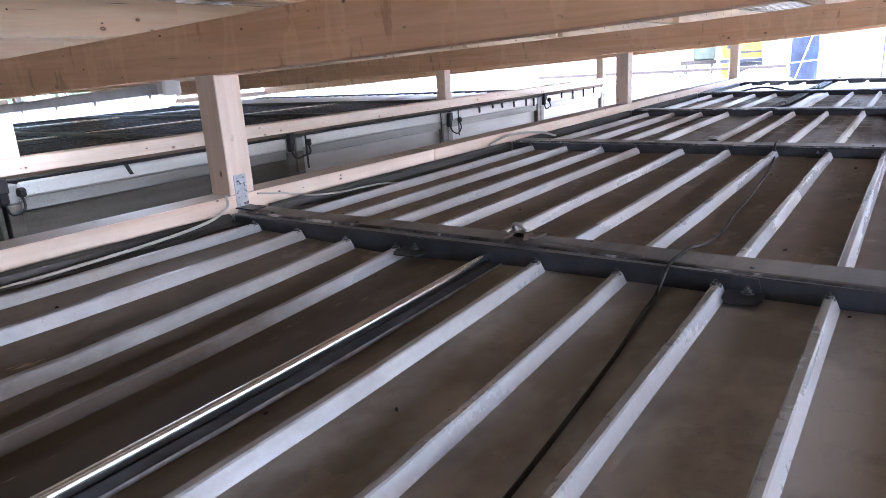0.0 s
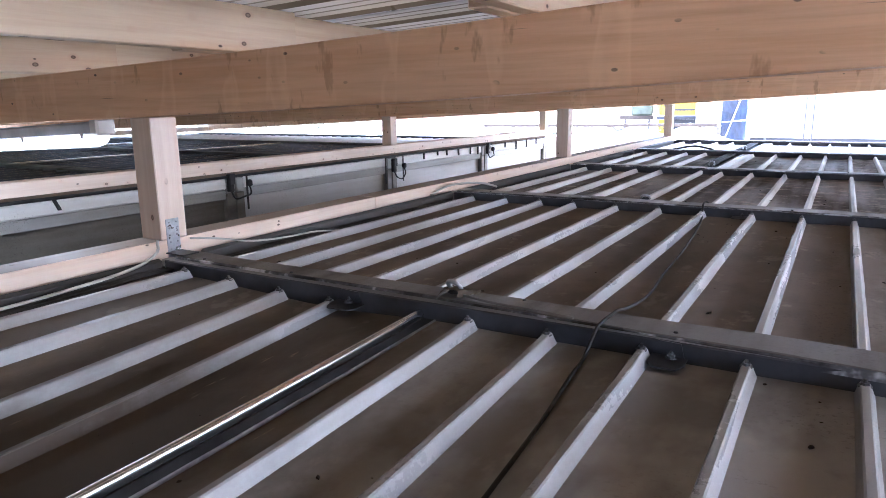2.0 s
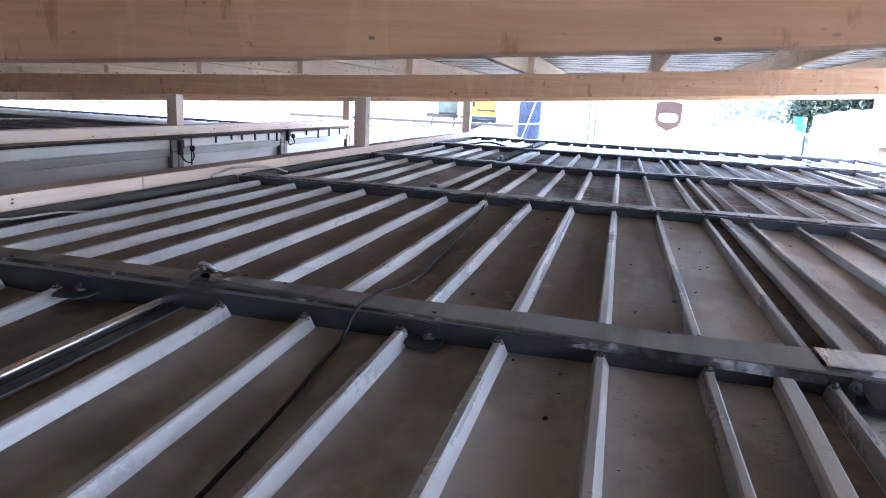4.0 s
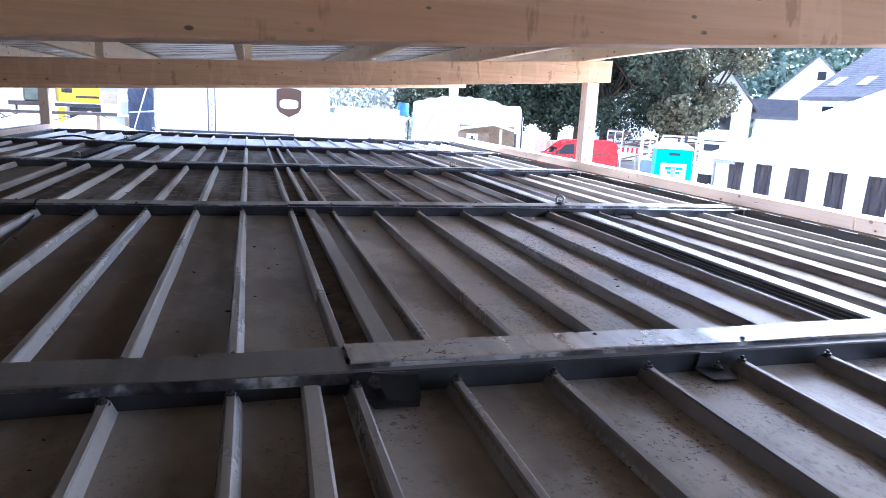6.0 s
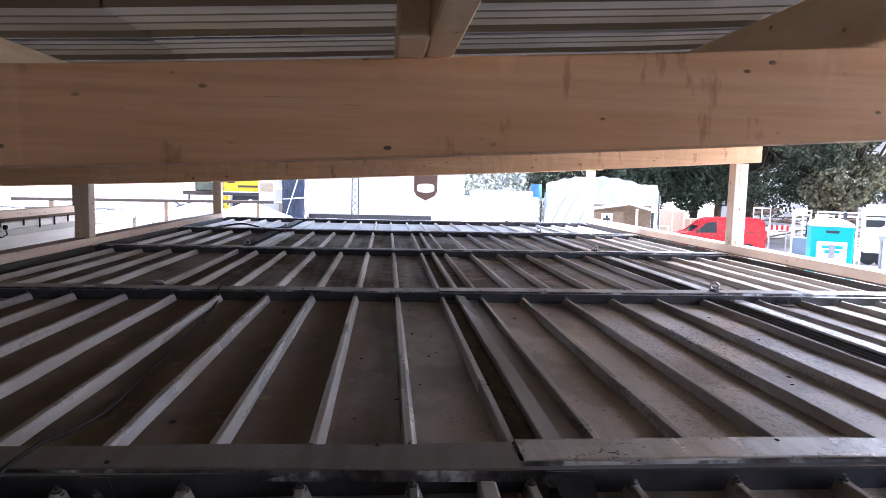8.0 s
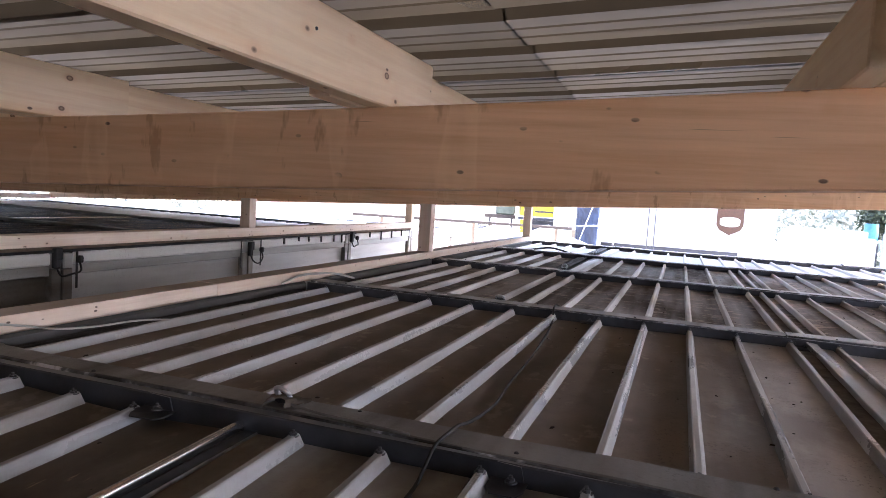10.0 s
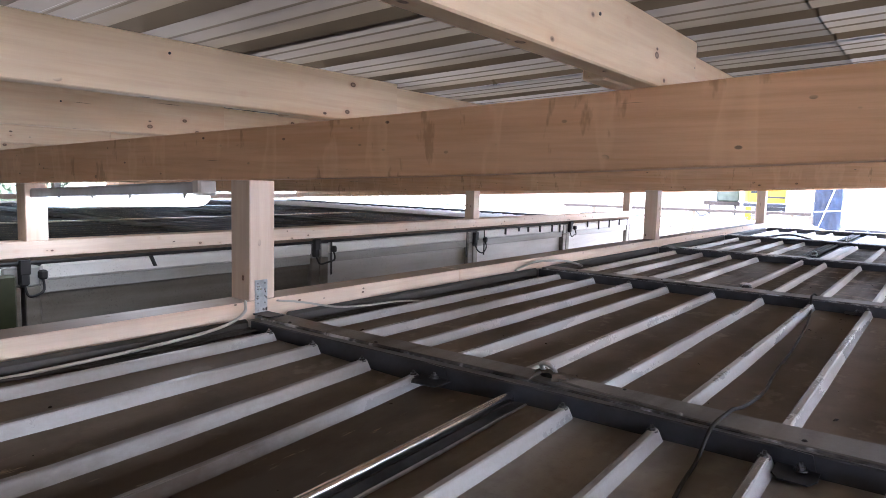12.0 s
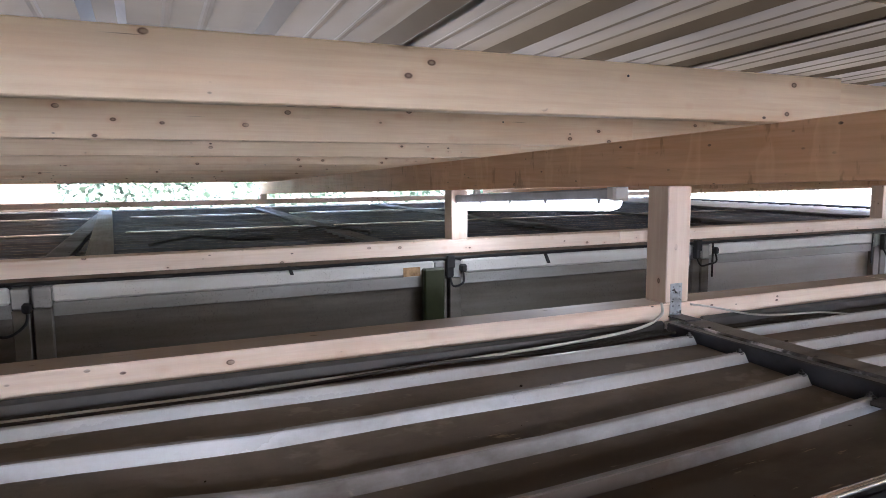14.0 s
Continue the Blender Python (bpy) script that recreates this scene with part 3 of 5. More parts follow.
for i in range(0, 5):
    lifting_eye(1.345, i * S, 20 * i - 10, (38, 60, 20, 0, 0)[i])
    lifting_eye(4.705, i * S, -12 * i + 5)

# polished seam on the nearest roof
seam = thing("seam_profile", "shiny zinc sheet-metal seam with a dark groove on the roof", "seam profile", at=(1.262, -S, PAN_Z))
bm = bmesh.new()
arc = [math.pi * k / 14 for k in range(15)]
cap = extrude([(0.0125 * math.cos(a), 0.022 + 0.0135 * math.sin(a)) for a in arc] + [(-0.0125, 0.0), (0.0125, 0.0)], "y", -0.13, S - 0.03)
for f in cap.faces:
    f.smooth = len(f.verts) == 4
part("seam_cap", cap, CHROME, seam, "polished zinc cap")
part("groove", boxed(0.0135, 0.05, -0.13, S - 0.09, -0.002, 0.006), RUBBER, seam, "dark steel groove")
part("under_strip", boxed(-0.03, -0.0145, -0.13, S - 0.09, -0.002, 0.008), RUBBER, seam, "dark rubber strip")
part("lip", boxed(0.0505, 0.058, -0.13, S - 0.09, -0.002, 0.007, bevel=0.002), ZINC_DULL, seam)

for ob in seam.children:
    bm = bmesh.new()
    bm.from_mesh(ob.data)
    long_edges = [e for e in bm.edges if abs(e.verts[0].co.y - e.verts[1].co.y) > 1]
    bmesh.ops.subdivide_edges(bm, edges=long_edges, cuts=24)
    for vert in bm.verts:
        vert.co.z += 0.85 * sag(1.262, vert.co.y - S)
    bm.to_mesh(ob.data)
    bm.free()

# flat cover strip with a step on the next roof
strip = thing("roof_strip", "sloping grey sheet-metal strip over a dark gap on the roof", "metal strip", at=(0, 0, PAN_Z))


def slope_strip(y0, y1, left, cut):
    """A folded sheet: a flat cap that stands over the gap, its foot lying on the pan up to the next rib."""
    bm = bmesh.new()
    rows = []
    for k in range(13):
        y = y0 + (y1 - y0) * k / 12
        w = 0.003 * noise.noise((k * 0.7, left, 2))
        rows.append([bm.verts.new((x + (w if q < 3 else 0), y, z + (0.6 * w if q < 3 else 0))) for q, (x, z) in enumerate(((left, 0.022), (left + 0.0015, 0.041), (left + 0.005, 0.044), (left + 0.057, 0.037), (left + 0.0605, 0.034), (left + 0.063, 0.015), (cut, 0.012)))])
    for p, q in zip(rows, rows[1:]):
        for k in range(6):
            bm.faces.new((p[k], p[k + 1], q[k + 1], q[k]))
    bmesh.ops.solidify(bm, geom=bm.faces[:], thickness=0.002)
    return bm


part("cap", slope_strip(0.11, S - 0.30, 3.068, 3.203), STRIP_GREY, strip)
part("end_cap", slope_strip(S - 0.298, S - 0.075, 3.064, 3.200), STRIP_GREY, strip)
part("gap_bottom", boxed(3.012, 3.10, 0.09, S - 0.09, -0.004, 0.0035), GRIME, strip, "dark gap")
extra = thing("roof_strip", "wide grey folded strip beside a dark gap on the roof", "metal strip", at=(0, -S, PAN_Z))
bm = boxed(2.871, 2.913, -0.13, S - 0.06, -0.002, 0.038, bevel=0.006)
bmesh.ops.subdivide_edges(bm, edges=[e for e in bm.edges if abs(e.verts[0].co.y - e.verts[1].co.y) > 1], cuts=12)
for vert in bm.verts:
    vert.co.x += 0.04 * max(-1.2, min(0.0, vert.co.y - S + 0.15))
part("cap", bm, STRIP_GREY, extra)
part("gap_bottom", boxed(2.8955, 2.963, -0.13, S - 0.09, -0.004, 0.004), GRIME, extra, "dark gap")

# cable channels by the outer lifting eyes
def cable_channel(x, y0, lines):
    t = thing("cable_channel", "black cables lying in a groove of the container roof", "cables", "cable channels", at=(x, y0, PAN_Z))
    part("bed", boxed(-0.10, 0.085, 0.09, S - 0.09, -0.004, 0.006), RUBBER, t, "dark groove")
    for k in range(lines):
        bm = bmesh.new()
        rnd = random.Random(k + int(y0 * 10))
        rod(bm, curve([(-0.075 + 0.04 * k + rnd.uniform(-0.003, 0.003), 0.09 + (S - 0.18) * q / 6, 0.022) for q in range(7)], 3), 0.016, 6)
        part("cable", bm, RUBBER, t, "black cable")
    part("flashing", boxed(0.088, 0.18, 0.09, S - 0.09, -0.002, 0.03, bevel=0.006), COVER_LIGHT if x > 3 and y0 == 0 else STRIP_GREY, t, "zinc flashing")


cable_channel(4.665, 0.0, 4)
cable_channel(4.665, S, 4)
cable_channel(4.665, 2 * S, 3)


def narrow_strip(x, y0, gap0, gap1, material, label):
    t = thing("roof_strip", label, "metal strip", "narrow roof strips", at=(0, y0, PAN_Z))
    part("cap", boxed(x, x + 0.03, 0.09, S - 0.09, -0.002, 0.04, bevel=0.006), material, t)
    part("gap_bottom", boxed(gap0, gap1, 0.09, S - 0.09, -0.004, 0.004), GRIME, t, "dark gap")


narrow_strip(1.258, S, 1.2885, 1.43, SOILED_RIB, "narrow dull metal strip beside a dark gap on the soiled roof")
narrow_strip(3.085, S, 3.012, 3.0845, SOILED_RIB, "narrow dull metal strip beside a dark gap on the soiled roof")
narrow_strip(3.085, 2 * S, 3.012, 3.0845, SOILED_RIB, "narrow dull metal strip beside a dark gap on the soiled roof")
cable_channel(1.25, 2 * S, 3)
cable_channel(1.25, 3 * S, 3)


def clamp_plate(x, y, seed):
    """A folded plate that hangs from a joint onto the roof sheet."""
    rnd = random.Random(seed)
    t = thing("clamp_plate", "dark folded steel clamp plate with a bolt at a roof joint", "clamp plate", "clamp plates", at=(x, y + BAR - 0.088, PAN_Z))
    w = 0.05 + rnd.uniform(-0.006, 0.01)
    d = rnd.uniform(0.06, 0.08)
    a = rnd.uniform(0.15, 0.4) * w
    bm = extrude([(-w, 0.0), (w, 0.0), (w, -d * 0.6), (w - a, -d), (-w + a, -d), (-w, -d * 0.7)], "z", 0.012, 0.0155)
    for v in bm.verts:
        v.co.z += 0.006 * noise.noise((v.co.x * 30, v.co.y * 30, seed)) + 0.02 * v.co.y / d * 0.3
    part("plate", bm, STEEL_DARK, t)
    part("bolt", bolt_mesh, None, t, at=pose(0.008, -0.02, 0.022, 0, 0, 0))
    bm = bmesh.new()
    rod(bm, [(0.008, -0.02, 0.02), (0.008, -0.02, 0.031)], 0.004, 6)
    part("stud", bm, ZINC, t)
    bm = extrude([(-w * 0.9, 0.010), (w * 0.8, 0.014), (w * 0.6, 0.052), (-w * 0.7, 0.055)], "y", 0.0, 0.004)
    part("flange", bm, RAIL_STEEL, t, "upright bent flange")


for k, (x, y) in enumerate(((0.985, 0), (2.045, 0), (3.07, 0), (3.925, 0), (1.92, S), (3.06, S), (5.1, S))):
    clamp_plate(x, y, k)

# ---- timber frame of the weather roof ----
def beam_low(x, y=0.0):
    """Underside of the cross beams: they fall gently to the far row and sag a little."""
    near = 0.578 + (0.030 * x + 0.005 * x * x if x > 0 else 0.030 * x)
    mid = 0.561 + (0.0421 * x + 0.0023 * x * x if x > 0 else 0.034 * x)
    end = 0.575 + (0.056 * x if x > 0 else 0.045 * x)
    if y < 2 * S:
        f = max(0.0, y / (2 * S))
        return near * (1 - f) + mid * f
    f = min(1.0, y / (2 * S) - 1)
    return mid * (1 - f) + end * f


BEAM_H = 0.213
BEAM_W = 0.12


def beam(xa, xb, y):
    bm = bmesh.new()
    n = max(2, int((xb - xa) / 0.6))
    b = 0.004
    prof = [(-BEAM_W / 2 + b, 0), (BEAM_W / 2 - b, 0), (BEAM_W / 2, b), (BEAM_W / 2, BEAM_H - b), (BEAM_W / 2 - b, BEAM_H), (-BEAM_W / 2 + b, BEAM_H), (-BEAM_W / 2, BEAM_H - b), (-BEAM_W / 2, b)]
    rings = []
    for k in range(n + 1):
        x = xa + (xb - xa) * k / n
        rings.append([bm.verts.new((x, p, beam_low(x, y) + q)) for p, q in prof])
    m = len(prof)
    for p, q in zip(rings, rings[1:]):
        for k in range(m):
            bm.faces.new((p[k], p[(k + 1) % m], q[(k + 1) % m], q[k]))
    bm.faces.new(rings[0])
    bm.faces.new(rings[-1])
    return solid("roof_beam", bm, TIMBER, "planed spruce roof beam with knots, lying on timber posts", "beam", "roof beams", at=(0, y, 0))


for y in (-2 * S, 0.0, 2 * S, 4 * S):
    beam(-11.2, FAR_X - 0.06, y)
    beam(FAR_X - 0.058, 6.33, y)

head = bmesh.new()
bmesh.ops.create_cone(head, cap_ends=True, segments=8, radius1=0.004, radius2=0.004, depth=0.003)
nail_mesh = meshed("nail", head, STEEL_DARK)
JOIST_H = 0.166
JOIST_W = 0.06
JOISTS = [0.42, 1.583, 2.735, 3.80, 4.95, 6.08] + [-0.73 - 1.15 * k for k in range(9)]


def joist_low(x, y):
    return beam_low(x, y) + BEAM_H


for j, x in enumerate(JOISTS):
    for k, (ya, yb) in enumerate(((-2 * S - 0.3, 0.25), (-0.25, 2 * S + 0.25), (2 * S - 0.25, 4 * S + 0.35))):
        xx = x + (0.031 if k % 2 == 0 else -0.031)
        j_ob = timber("roof_joist", (xx, ya, joist_low(xx, ya) + JOIST_H), (xx, yb, joist_low(xx, yb) + JOIST_H), JOIST_W, JOIST_H, TIMBER_JOIST,
               "pale sawn spruce roof joist under metal sheeting", "joist", "roof joists")
        for q in range(5):
            u = 0.25 + 1.05 * q + 0.1 * ((q * 7 + j * 3) % 4)
            part("nail", nail_mesh, None, j_ob, "dark nail head", at=pose(u, (-1) ** (q + 1) * 0.0305, -0.04 - 0.02 * ((q * 5 + j) % 5), 90, 0, 0))

# trapezoidal sheeting on the joists
PITCH = 0.333


def roof_sheet(x0, x1, y0, y1, lift):
    prof = []
    y = y0
    while y < y1 - 0.05:
        for a, b in ((0.0, 0.0), (0.07, 0.0), (0.077, 0.003), (0.083, 0.003), (0.09, 0.0), (0.15, 0.0), (0.157, 0.003), (0.163, 0.003), (0.17, 0.0), (0.24, 0.0), (0.262, 0.042), (0.31, 0.042)):
            prof.append((y + a, b))
        y += PITCH
    prof += [(y, 0.0), (y + 0.028, 0.0)]
    bm = bmesh.new()
    n = max(1, int((x1 - x0) / 1.2))
    rows = []
    for k in range(n + 1):
        x = x0 + (x1 - x0) * k / n
        rows.append([bm.verts.new((x, p, joist_low(x, p) + JOIST_H + q + lift)) for p, q in prof])
    for r, q in zip(rows, rows[1:]):
        for a in range(len(prof) - 1):
            bm.faces.new((r[a], q[a], q[a + 1], r[a + 1]))
    bmesh.ops.solidify(bm, geom=bm.faces[:], thickness=0.0012)
    return solid("ceiling", bm, SHEET, "trapezoidal metal roof sheeting seen from below", "ceiling", kind="structure")


Y = -5.46
k = 0
while Y < 4 * S + 0.2:
    wide = 3 * PITCH
    step = 0.003 * (k % 2)
    roof_sheet(-11.5, -3.99, Y, Y + wide, 0.006 + step)
    roof_sheet(-4.0, 1.963, Y, Y + wide, 0.0052 + step)
    roof_sheet(1.958, 6.62, Y, Y + wide, 0.0068 + step)
    Y += wide
    k += 1


POST = 0.13


def post(x0, y, low, high):
    bm = boxed(0, high - low, -POST / 2, POST / 2, -POST / 2, POST / 2, bevel=0.004)
    return solid("roof_post", bm, TIMBER_SAWN, "square spruce post standing on a timber sill", "post", "roof posts", at=pose(x0 + POST / 2, y, low, 0, -90, 0))


LEFT_X = -0.055
RIGHT_X = 6.07
LEFT_Z, RIGHT_Z, FAR_Z = 0.062, 0.098, 0.145
for y in (-2 * S, 0.0, 2 * S, 4 * S):
    post(LEFT_X - POST, y + 0.006, LEFT_Z + 0.001, beam_low(LEFT_X - 0.06, y) - 0.001)
    post(RIGHT_X, y, RIGHT_Z + 0.001, beam_low(RIGHT_X + 0.06, y) - 0.001)
    post(FAR_X - POST, y, FAR_Z + 0.001, beam_low(FAR_X - 0.06, y) - 0.001)
    post(FAR_X - LONG_FAR + 0.1, y, FAR_Z + 0.001, beam_low(FAR_X - LONG_FAR + 0.16, y) - 0.001)


def sill(x0, z, label, height=0.098, material=TIMBER_SAWN):
    for ya, yb in ((-2 * S - 0.2, 0.6 * S), (0.6 * S + 0.003, 4 * S + 0.1)):
        timber("timber_sill", (x0, ya, z), (x0, yb, z), 0.15, height, material, label, "sill", "timber sills")


sill(LEFT_X - 0.075, LEFT_Z, "pale spruce sill beam with a brown top along the container ends", material=TIMBER_SILL)
sill(RIGHT_X + 0.075, RIGHT_Z, "pale spruce sill beam along the container ends", 0.08)
sill(FAR_X - 0.075, FAR_Z, "pale spruce sill beam along the container ends", 0.1)
sill(FAR_X - LONG_FAR + 0.16, FAR_Z, "pale spruce sill beam along the container ends")
# packing battens under the raised sills
for x, z in ((RIGHT_X + 0.09, RIGHT_Z - 0.0805), (FAR_X - 0.09, FAR_Z - 0.1005)):
    timber("batten", (x, -2 * S - 0.2, z), (x, 4 * S + 0.1, z), 0.08, z + 0.004, LUMBER, "dark packing batten under a timber sill", "batten", "battens")


# Two added walls, out of view, that hold back light from south and west.
solid("wall_south", boxed(-12.0, 6.3, -2 * S - 0.9, -2 * S - 0.7, GROUND, 2.0), DARK_BOARD, "plain wall added to cut the light into the roof space", "wall", kind="structure")
solid("wall_west", boxed(-12.2, -12.0, -2 * S - 0.9, -3.6, GROUND, 2.0), LUMBER, "plain wall added to cut the light into the roof space", "wall", kind="structure")

# ---- fluorescent lamp under the beam ----
lamp = thing("tube_lamp", "lit fluorescent batten lamp hung under a roof beam", "lamp")
la, lb = Vector((-2.26, 0.0, 0.455)), Vector((-0.45, 0.0, 0.54))
L = (lb - la).length
tilt = Matrix.Translation(la) @ pose(0, 0, 0, 0, -math.degrees(math.atan2(lb.z - la.z, lb.x - la.x)), 0)
part("housing", boxed(0, L - 0.01, -0.045, 0.045, -0.044, 0.020, bevel=0.01), LAMP_GREY, lamp, at=tilt)
arc = [math.pi + k * math.pi / 12 for k in range(13)]
bm = bmesh.new()
rings = [[bm.verts.new((x, 0.05 * f * math.cos(a), -0.045 + 0.048 * f * math.sin(a))) for a in arc] for x, f in ((0.02, 0.4), (0.035, 0.8), (0.07, 1.0), (L - 0.085, 1.0), (L - 0.04, 0.85), (L - 0.02, 0.4))]
for p, q in zip(rings, rings[1:]):
    for k in range(13):
        bm.faces.new((p[k], p[(k + 1) % 13], q[(k + 1) % 13], q[k]))
bm.faces.new(rings[0])
bm.faces.new(rings[-1])
part("diffuser", bm, TUBE, lamp, "glowing rounded diffuser", at=tilt)
part("end_cap", boxed(L - 0.05, L + 0.012, -0.047, 0.047, -0.044, 0.030, bevel=0.01), WHITE_PLASTIC, lamp, at=tilt)
for x in (0.25, L - 0.08):
    part("hanger", boxed(x, x + 0.04, -0.02, 0.02, 0.01, 0.05 if x < 1 else 0.028, bevel=0.003), WHITE_PLASTIC, lamp, "white mounting clip", at=tilt)
for x in (0.4, 0.8, 1.2, L - 0.12):
    part("clip", boxed(x, x + 0.03, -0.05, 0.05, -0.058, -0.030, bevel=0.003), LAMP_GREY, lamp, "steel clip", at=tilt)

# ---- ground and distance ----
bm = bmesh.new()
bmesh.ops.create_grid(bm, x_segments=40, y_segments=40, size=1500)
for v in bm.verts:
    v.co.z = GROUND
solid("ground", bm, ASPHALT, "pale gravel yard", "ground", kind="structure")


def az(deg, dist, z=GROUND):
    """A place by bearing and distance from the middle of the walk."""
    return Vector((2.75 + dist * math.sin(radians(deg)), -1.5 + dist * math.cos(radians(deg)), z))


def out(name, deg, dist, label, category, group="", turn=0.0):
    """A thing of the yard, standing on the ground, its front towards the containers."""
    t = thing(name, label, category, group)
    t.matrix_basis = Matrix.Translation(az(deg, dist)) @ pose(0, 0, 0, 0, 0, -deg + turn)
    return t


def disc(x, y, z, r, depth, axis="y", segments=20):
    bm = bmesh.new()
    turn = {"y": (90, 0, 0), "x": (0, 90, 0), "z": (0, 0, 0)}[axis]
    bmesh.ops.create_cone(bm, cap_ends=True, segments=segments, radius1=r, radius2=r, depth=depth, matrix=pose(x, y, z, *turn))
    return bm


# swap-body trailer
t = out("box_trailer", -0.25, 43, "long white box trailer with a brown shield sign", "trailer")
part("body", boxed(-5.05, 5.05, 0, 2.5, 1.1, 3.95, bevel=0.04), TRAILER, t)
part("chassis", boxed(-4.9, 4.6, 0.25, 2.25, 0.75, 1.1), STEEL_DARK, t)
part("side_skirt", boxed(-4.6, 4.2, 0.02, 0.06, 0.82, 1.09), STEEL_DARK, t)
for x in (-3.9, 2.2, 3.4):
    w = part("wheel", disc(x, 0.3, 0.5, 0.5, 0.3), RUBBER, t)
    part("rim", disc(x, 0.14, 0.5, 0.26, 0.02), ZINC_DULL, w)
for x in (-4.4, -4.28):
    part("seam", boxed(x, x + 0.02, -0.012, 0.0, 1.3, 3.9), COVER_LIGHT, t)
prof = [(-0.75, 0.88), (-0.45, 0.98), (0.0, 1.02), (0.45, 0.98), (0.75, 0.88), (0.75, -0.15), (0.58, -0.45), (0, -0.75), (-0.58, -0.45), (-0.75, -0.15)]
sign = part("shield_sign", extrude([(2.55 + a, 2.85 + b) for a, b in prof], "y", -0.03, -0.002), BROWN, t, "brown shield-shaped sign")
part("sign_band", extrude([(2.0, 2.75), (2.15, 2.65), (2.55, 2.6), (2.95, 2.65), (3.1, 2.75), (3.1, 3.05), (2.95, 3.15), (2.55, 3.18), (2.15, 3.15), (2.0, 3.05)], "y", -0.036, -0.0305), CANVAS, sign, "plain pale emblem")

# lattice mast before the trailer
t = out("lattice_mast", -2.85, 36, "slim dark steel lattice mast standing in the yard", "mast")
for x in (-0.17, 0.17):
    for y in (0.0, 0.34):
        bm = bmesh.new()
        rod(bm, [(x, y, 0), (x, y, 4.6)], 0.028, 6)
        part("tube", bm, STEEL_DARK, t)
for k in range(13):
    z = 0.2 + 0.34 * k
    bm = bmesh.new()
    rod(bm, [(-0.17, 0, z), (0.17, 0, z + 0.34)], 0.014, 5)
    part("brace", bm, STEEL_DARK, t)
    bm = bmesh.new()
    rod(bm, [(0.17, 0, z), (-0.17, 0, z + 0.34)], 0.014, 5)
    part("brace", bm, STEEL_DARK, t)

# wrapped stack with a cross of light straps
t = out("wrapped_stack", -7.95, 40, "tall stack wrapped in dark blue tarpaulin with light straps", "tarpaulin")
bm = boxed(-0.62, 0.62, 0, 1.2, 0, 4.4, bevel=0.03)
bmesh.ops.subdivide_edges(bm, edges=bm.edges[:], cuts=16, use_grid_fill=True)
for v in bm.verts:
    v.co += 0.07 * noise.noise_vector(v.co * 1.8) + 0.05 * noise.noise_vector(Vector((v.co.x * 6, v.co.y * 6, v.co.z * 2.2)))
part("tarpaulin", bm, TARP_DARK, t)
for a, b in (((-0.6, 0.6), (0.55, 4.3)), ((-0.62, 2.1), (0.62, 2.2))):
    bm = bmesh.new()
    rod(bm, [(a[0], -0.07, a[1]), (0.5 * (a[0] + b[0]), -0.09, 0.5 * (a[1] + b[1])), (b[0], -0.07, b[1])], 0.035, 6)
    part("strap", bm, CANVAS_GREY, t, "light strap")

# yellow truck
t = out("truck", -12.1, 42, "yellow box truck parked on the yard", "truck", turn=6)
part("box_body", boxed(-0.98, 1.0, 0, 2.3, 2.44, 3.6, bevel=0.04), YELLOW, t)
part("cab_window", boxed(-0.85, -0.35, -0.012, 0.0, 2.95, 3.4, bevel=0.004), GLASS_DARK, t)
part("side_stripe", boxed(-0.2, 0.95, -0.01, 0.0, 2.7, 2.82), STEEL_DARK, t)
part("load_bar", boxed(-1.2, 1.55, -0.05, 0.1, 2.22, 2.40, bevel=0.01), STEEL_DARK, t)
part("chassis", boxed(-2.4, 2.3, 0.3, 2.0, 0.7, 1.2), STEEL_DARK, t)
part("toolbox", boxed(-0.6, 0.2, 0.1, 0.5, 0.75, 1.5, bevel=0.03), YELLOW, t)
part("cab_corner", boxed(-1.05, -0.72, 0.0, 0.5, 1.2, 2.2, bevel=0.03), YELLOW, t)
part("frame_plate", boxed(-0.5, 1.6, 0.3, 2.0, 1.2, 2.2), STEEL_DARK, t)
for x in (-1.5, 1.5):
    w = part("wheel", disc(x, 0.3, 0.48, 0.48, 0.3), RUBBER, t)
    part("rim", disc(x, 0.14, 0.48, 0.24, 0.02), ZINC_DULL, w)
t = out("covered_trailer", -15.0, 43, "trailer with a faded green canvas cover on a dark frame", "trailer")
bm = boxed(-0.5, 0.75, 0, 2.0, 2.42, 3.5, bevel=0.08)
part("cover", bm, plain("faded_green_canvas", (0.115, 0.135, 0.105), 0.7, 0, 0.3, 3), t)
part("frame", boxed(-1.2, 0.8, -0.05, 2.0, 2.18, 2.41), DARK_BOARD, t)
for x in (-0.9, 0.5):
    part("leg", boxed(x, x + 0.12, 0.2, 0.32, 0.6, 2.18), STEEL_DARK, t)
    part("wheel", disc(x + 0.06, 0.26, 0.48, 0.48, 0.3), RUBBER, t)
t = out("flatbed", -9.7, 41, "flatbed with stacked pale crates behind a dark load bar", "flatbed")
for k, (x, z, w, h) in enumerate(((-0.75, 1.9, 0.9, 0.5), (0.2, 1.9, 0.85, 0.75), (-0.7, 2.45, 0.8, 0.6), (0.15, 2.7, 0.9, 0.55), (-0.6, 1.2, 1.0, 0.6), (0.3, 1.25, 0.8, 0.55))):
    part("crate", boxed(x, x + w, 0.1 + 0.05 * k, 0.9, z, z + h, bevel=0.02), (CANVAS, PLASTER, BEIGE)[k % 3], t)
part("bed", boxed(-1.1, 1.2, 0, 1.5, 1.0, 1.19), STEEL_DARK, t)
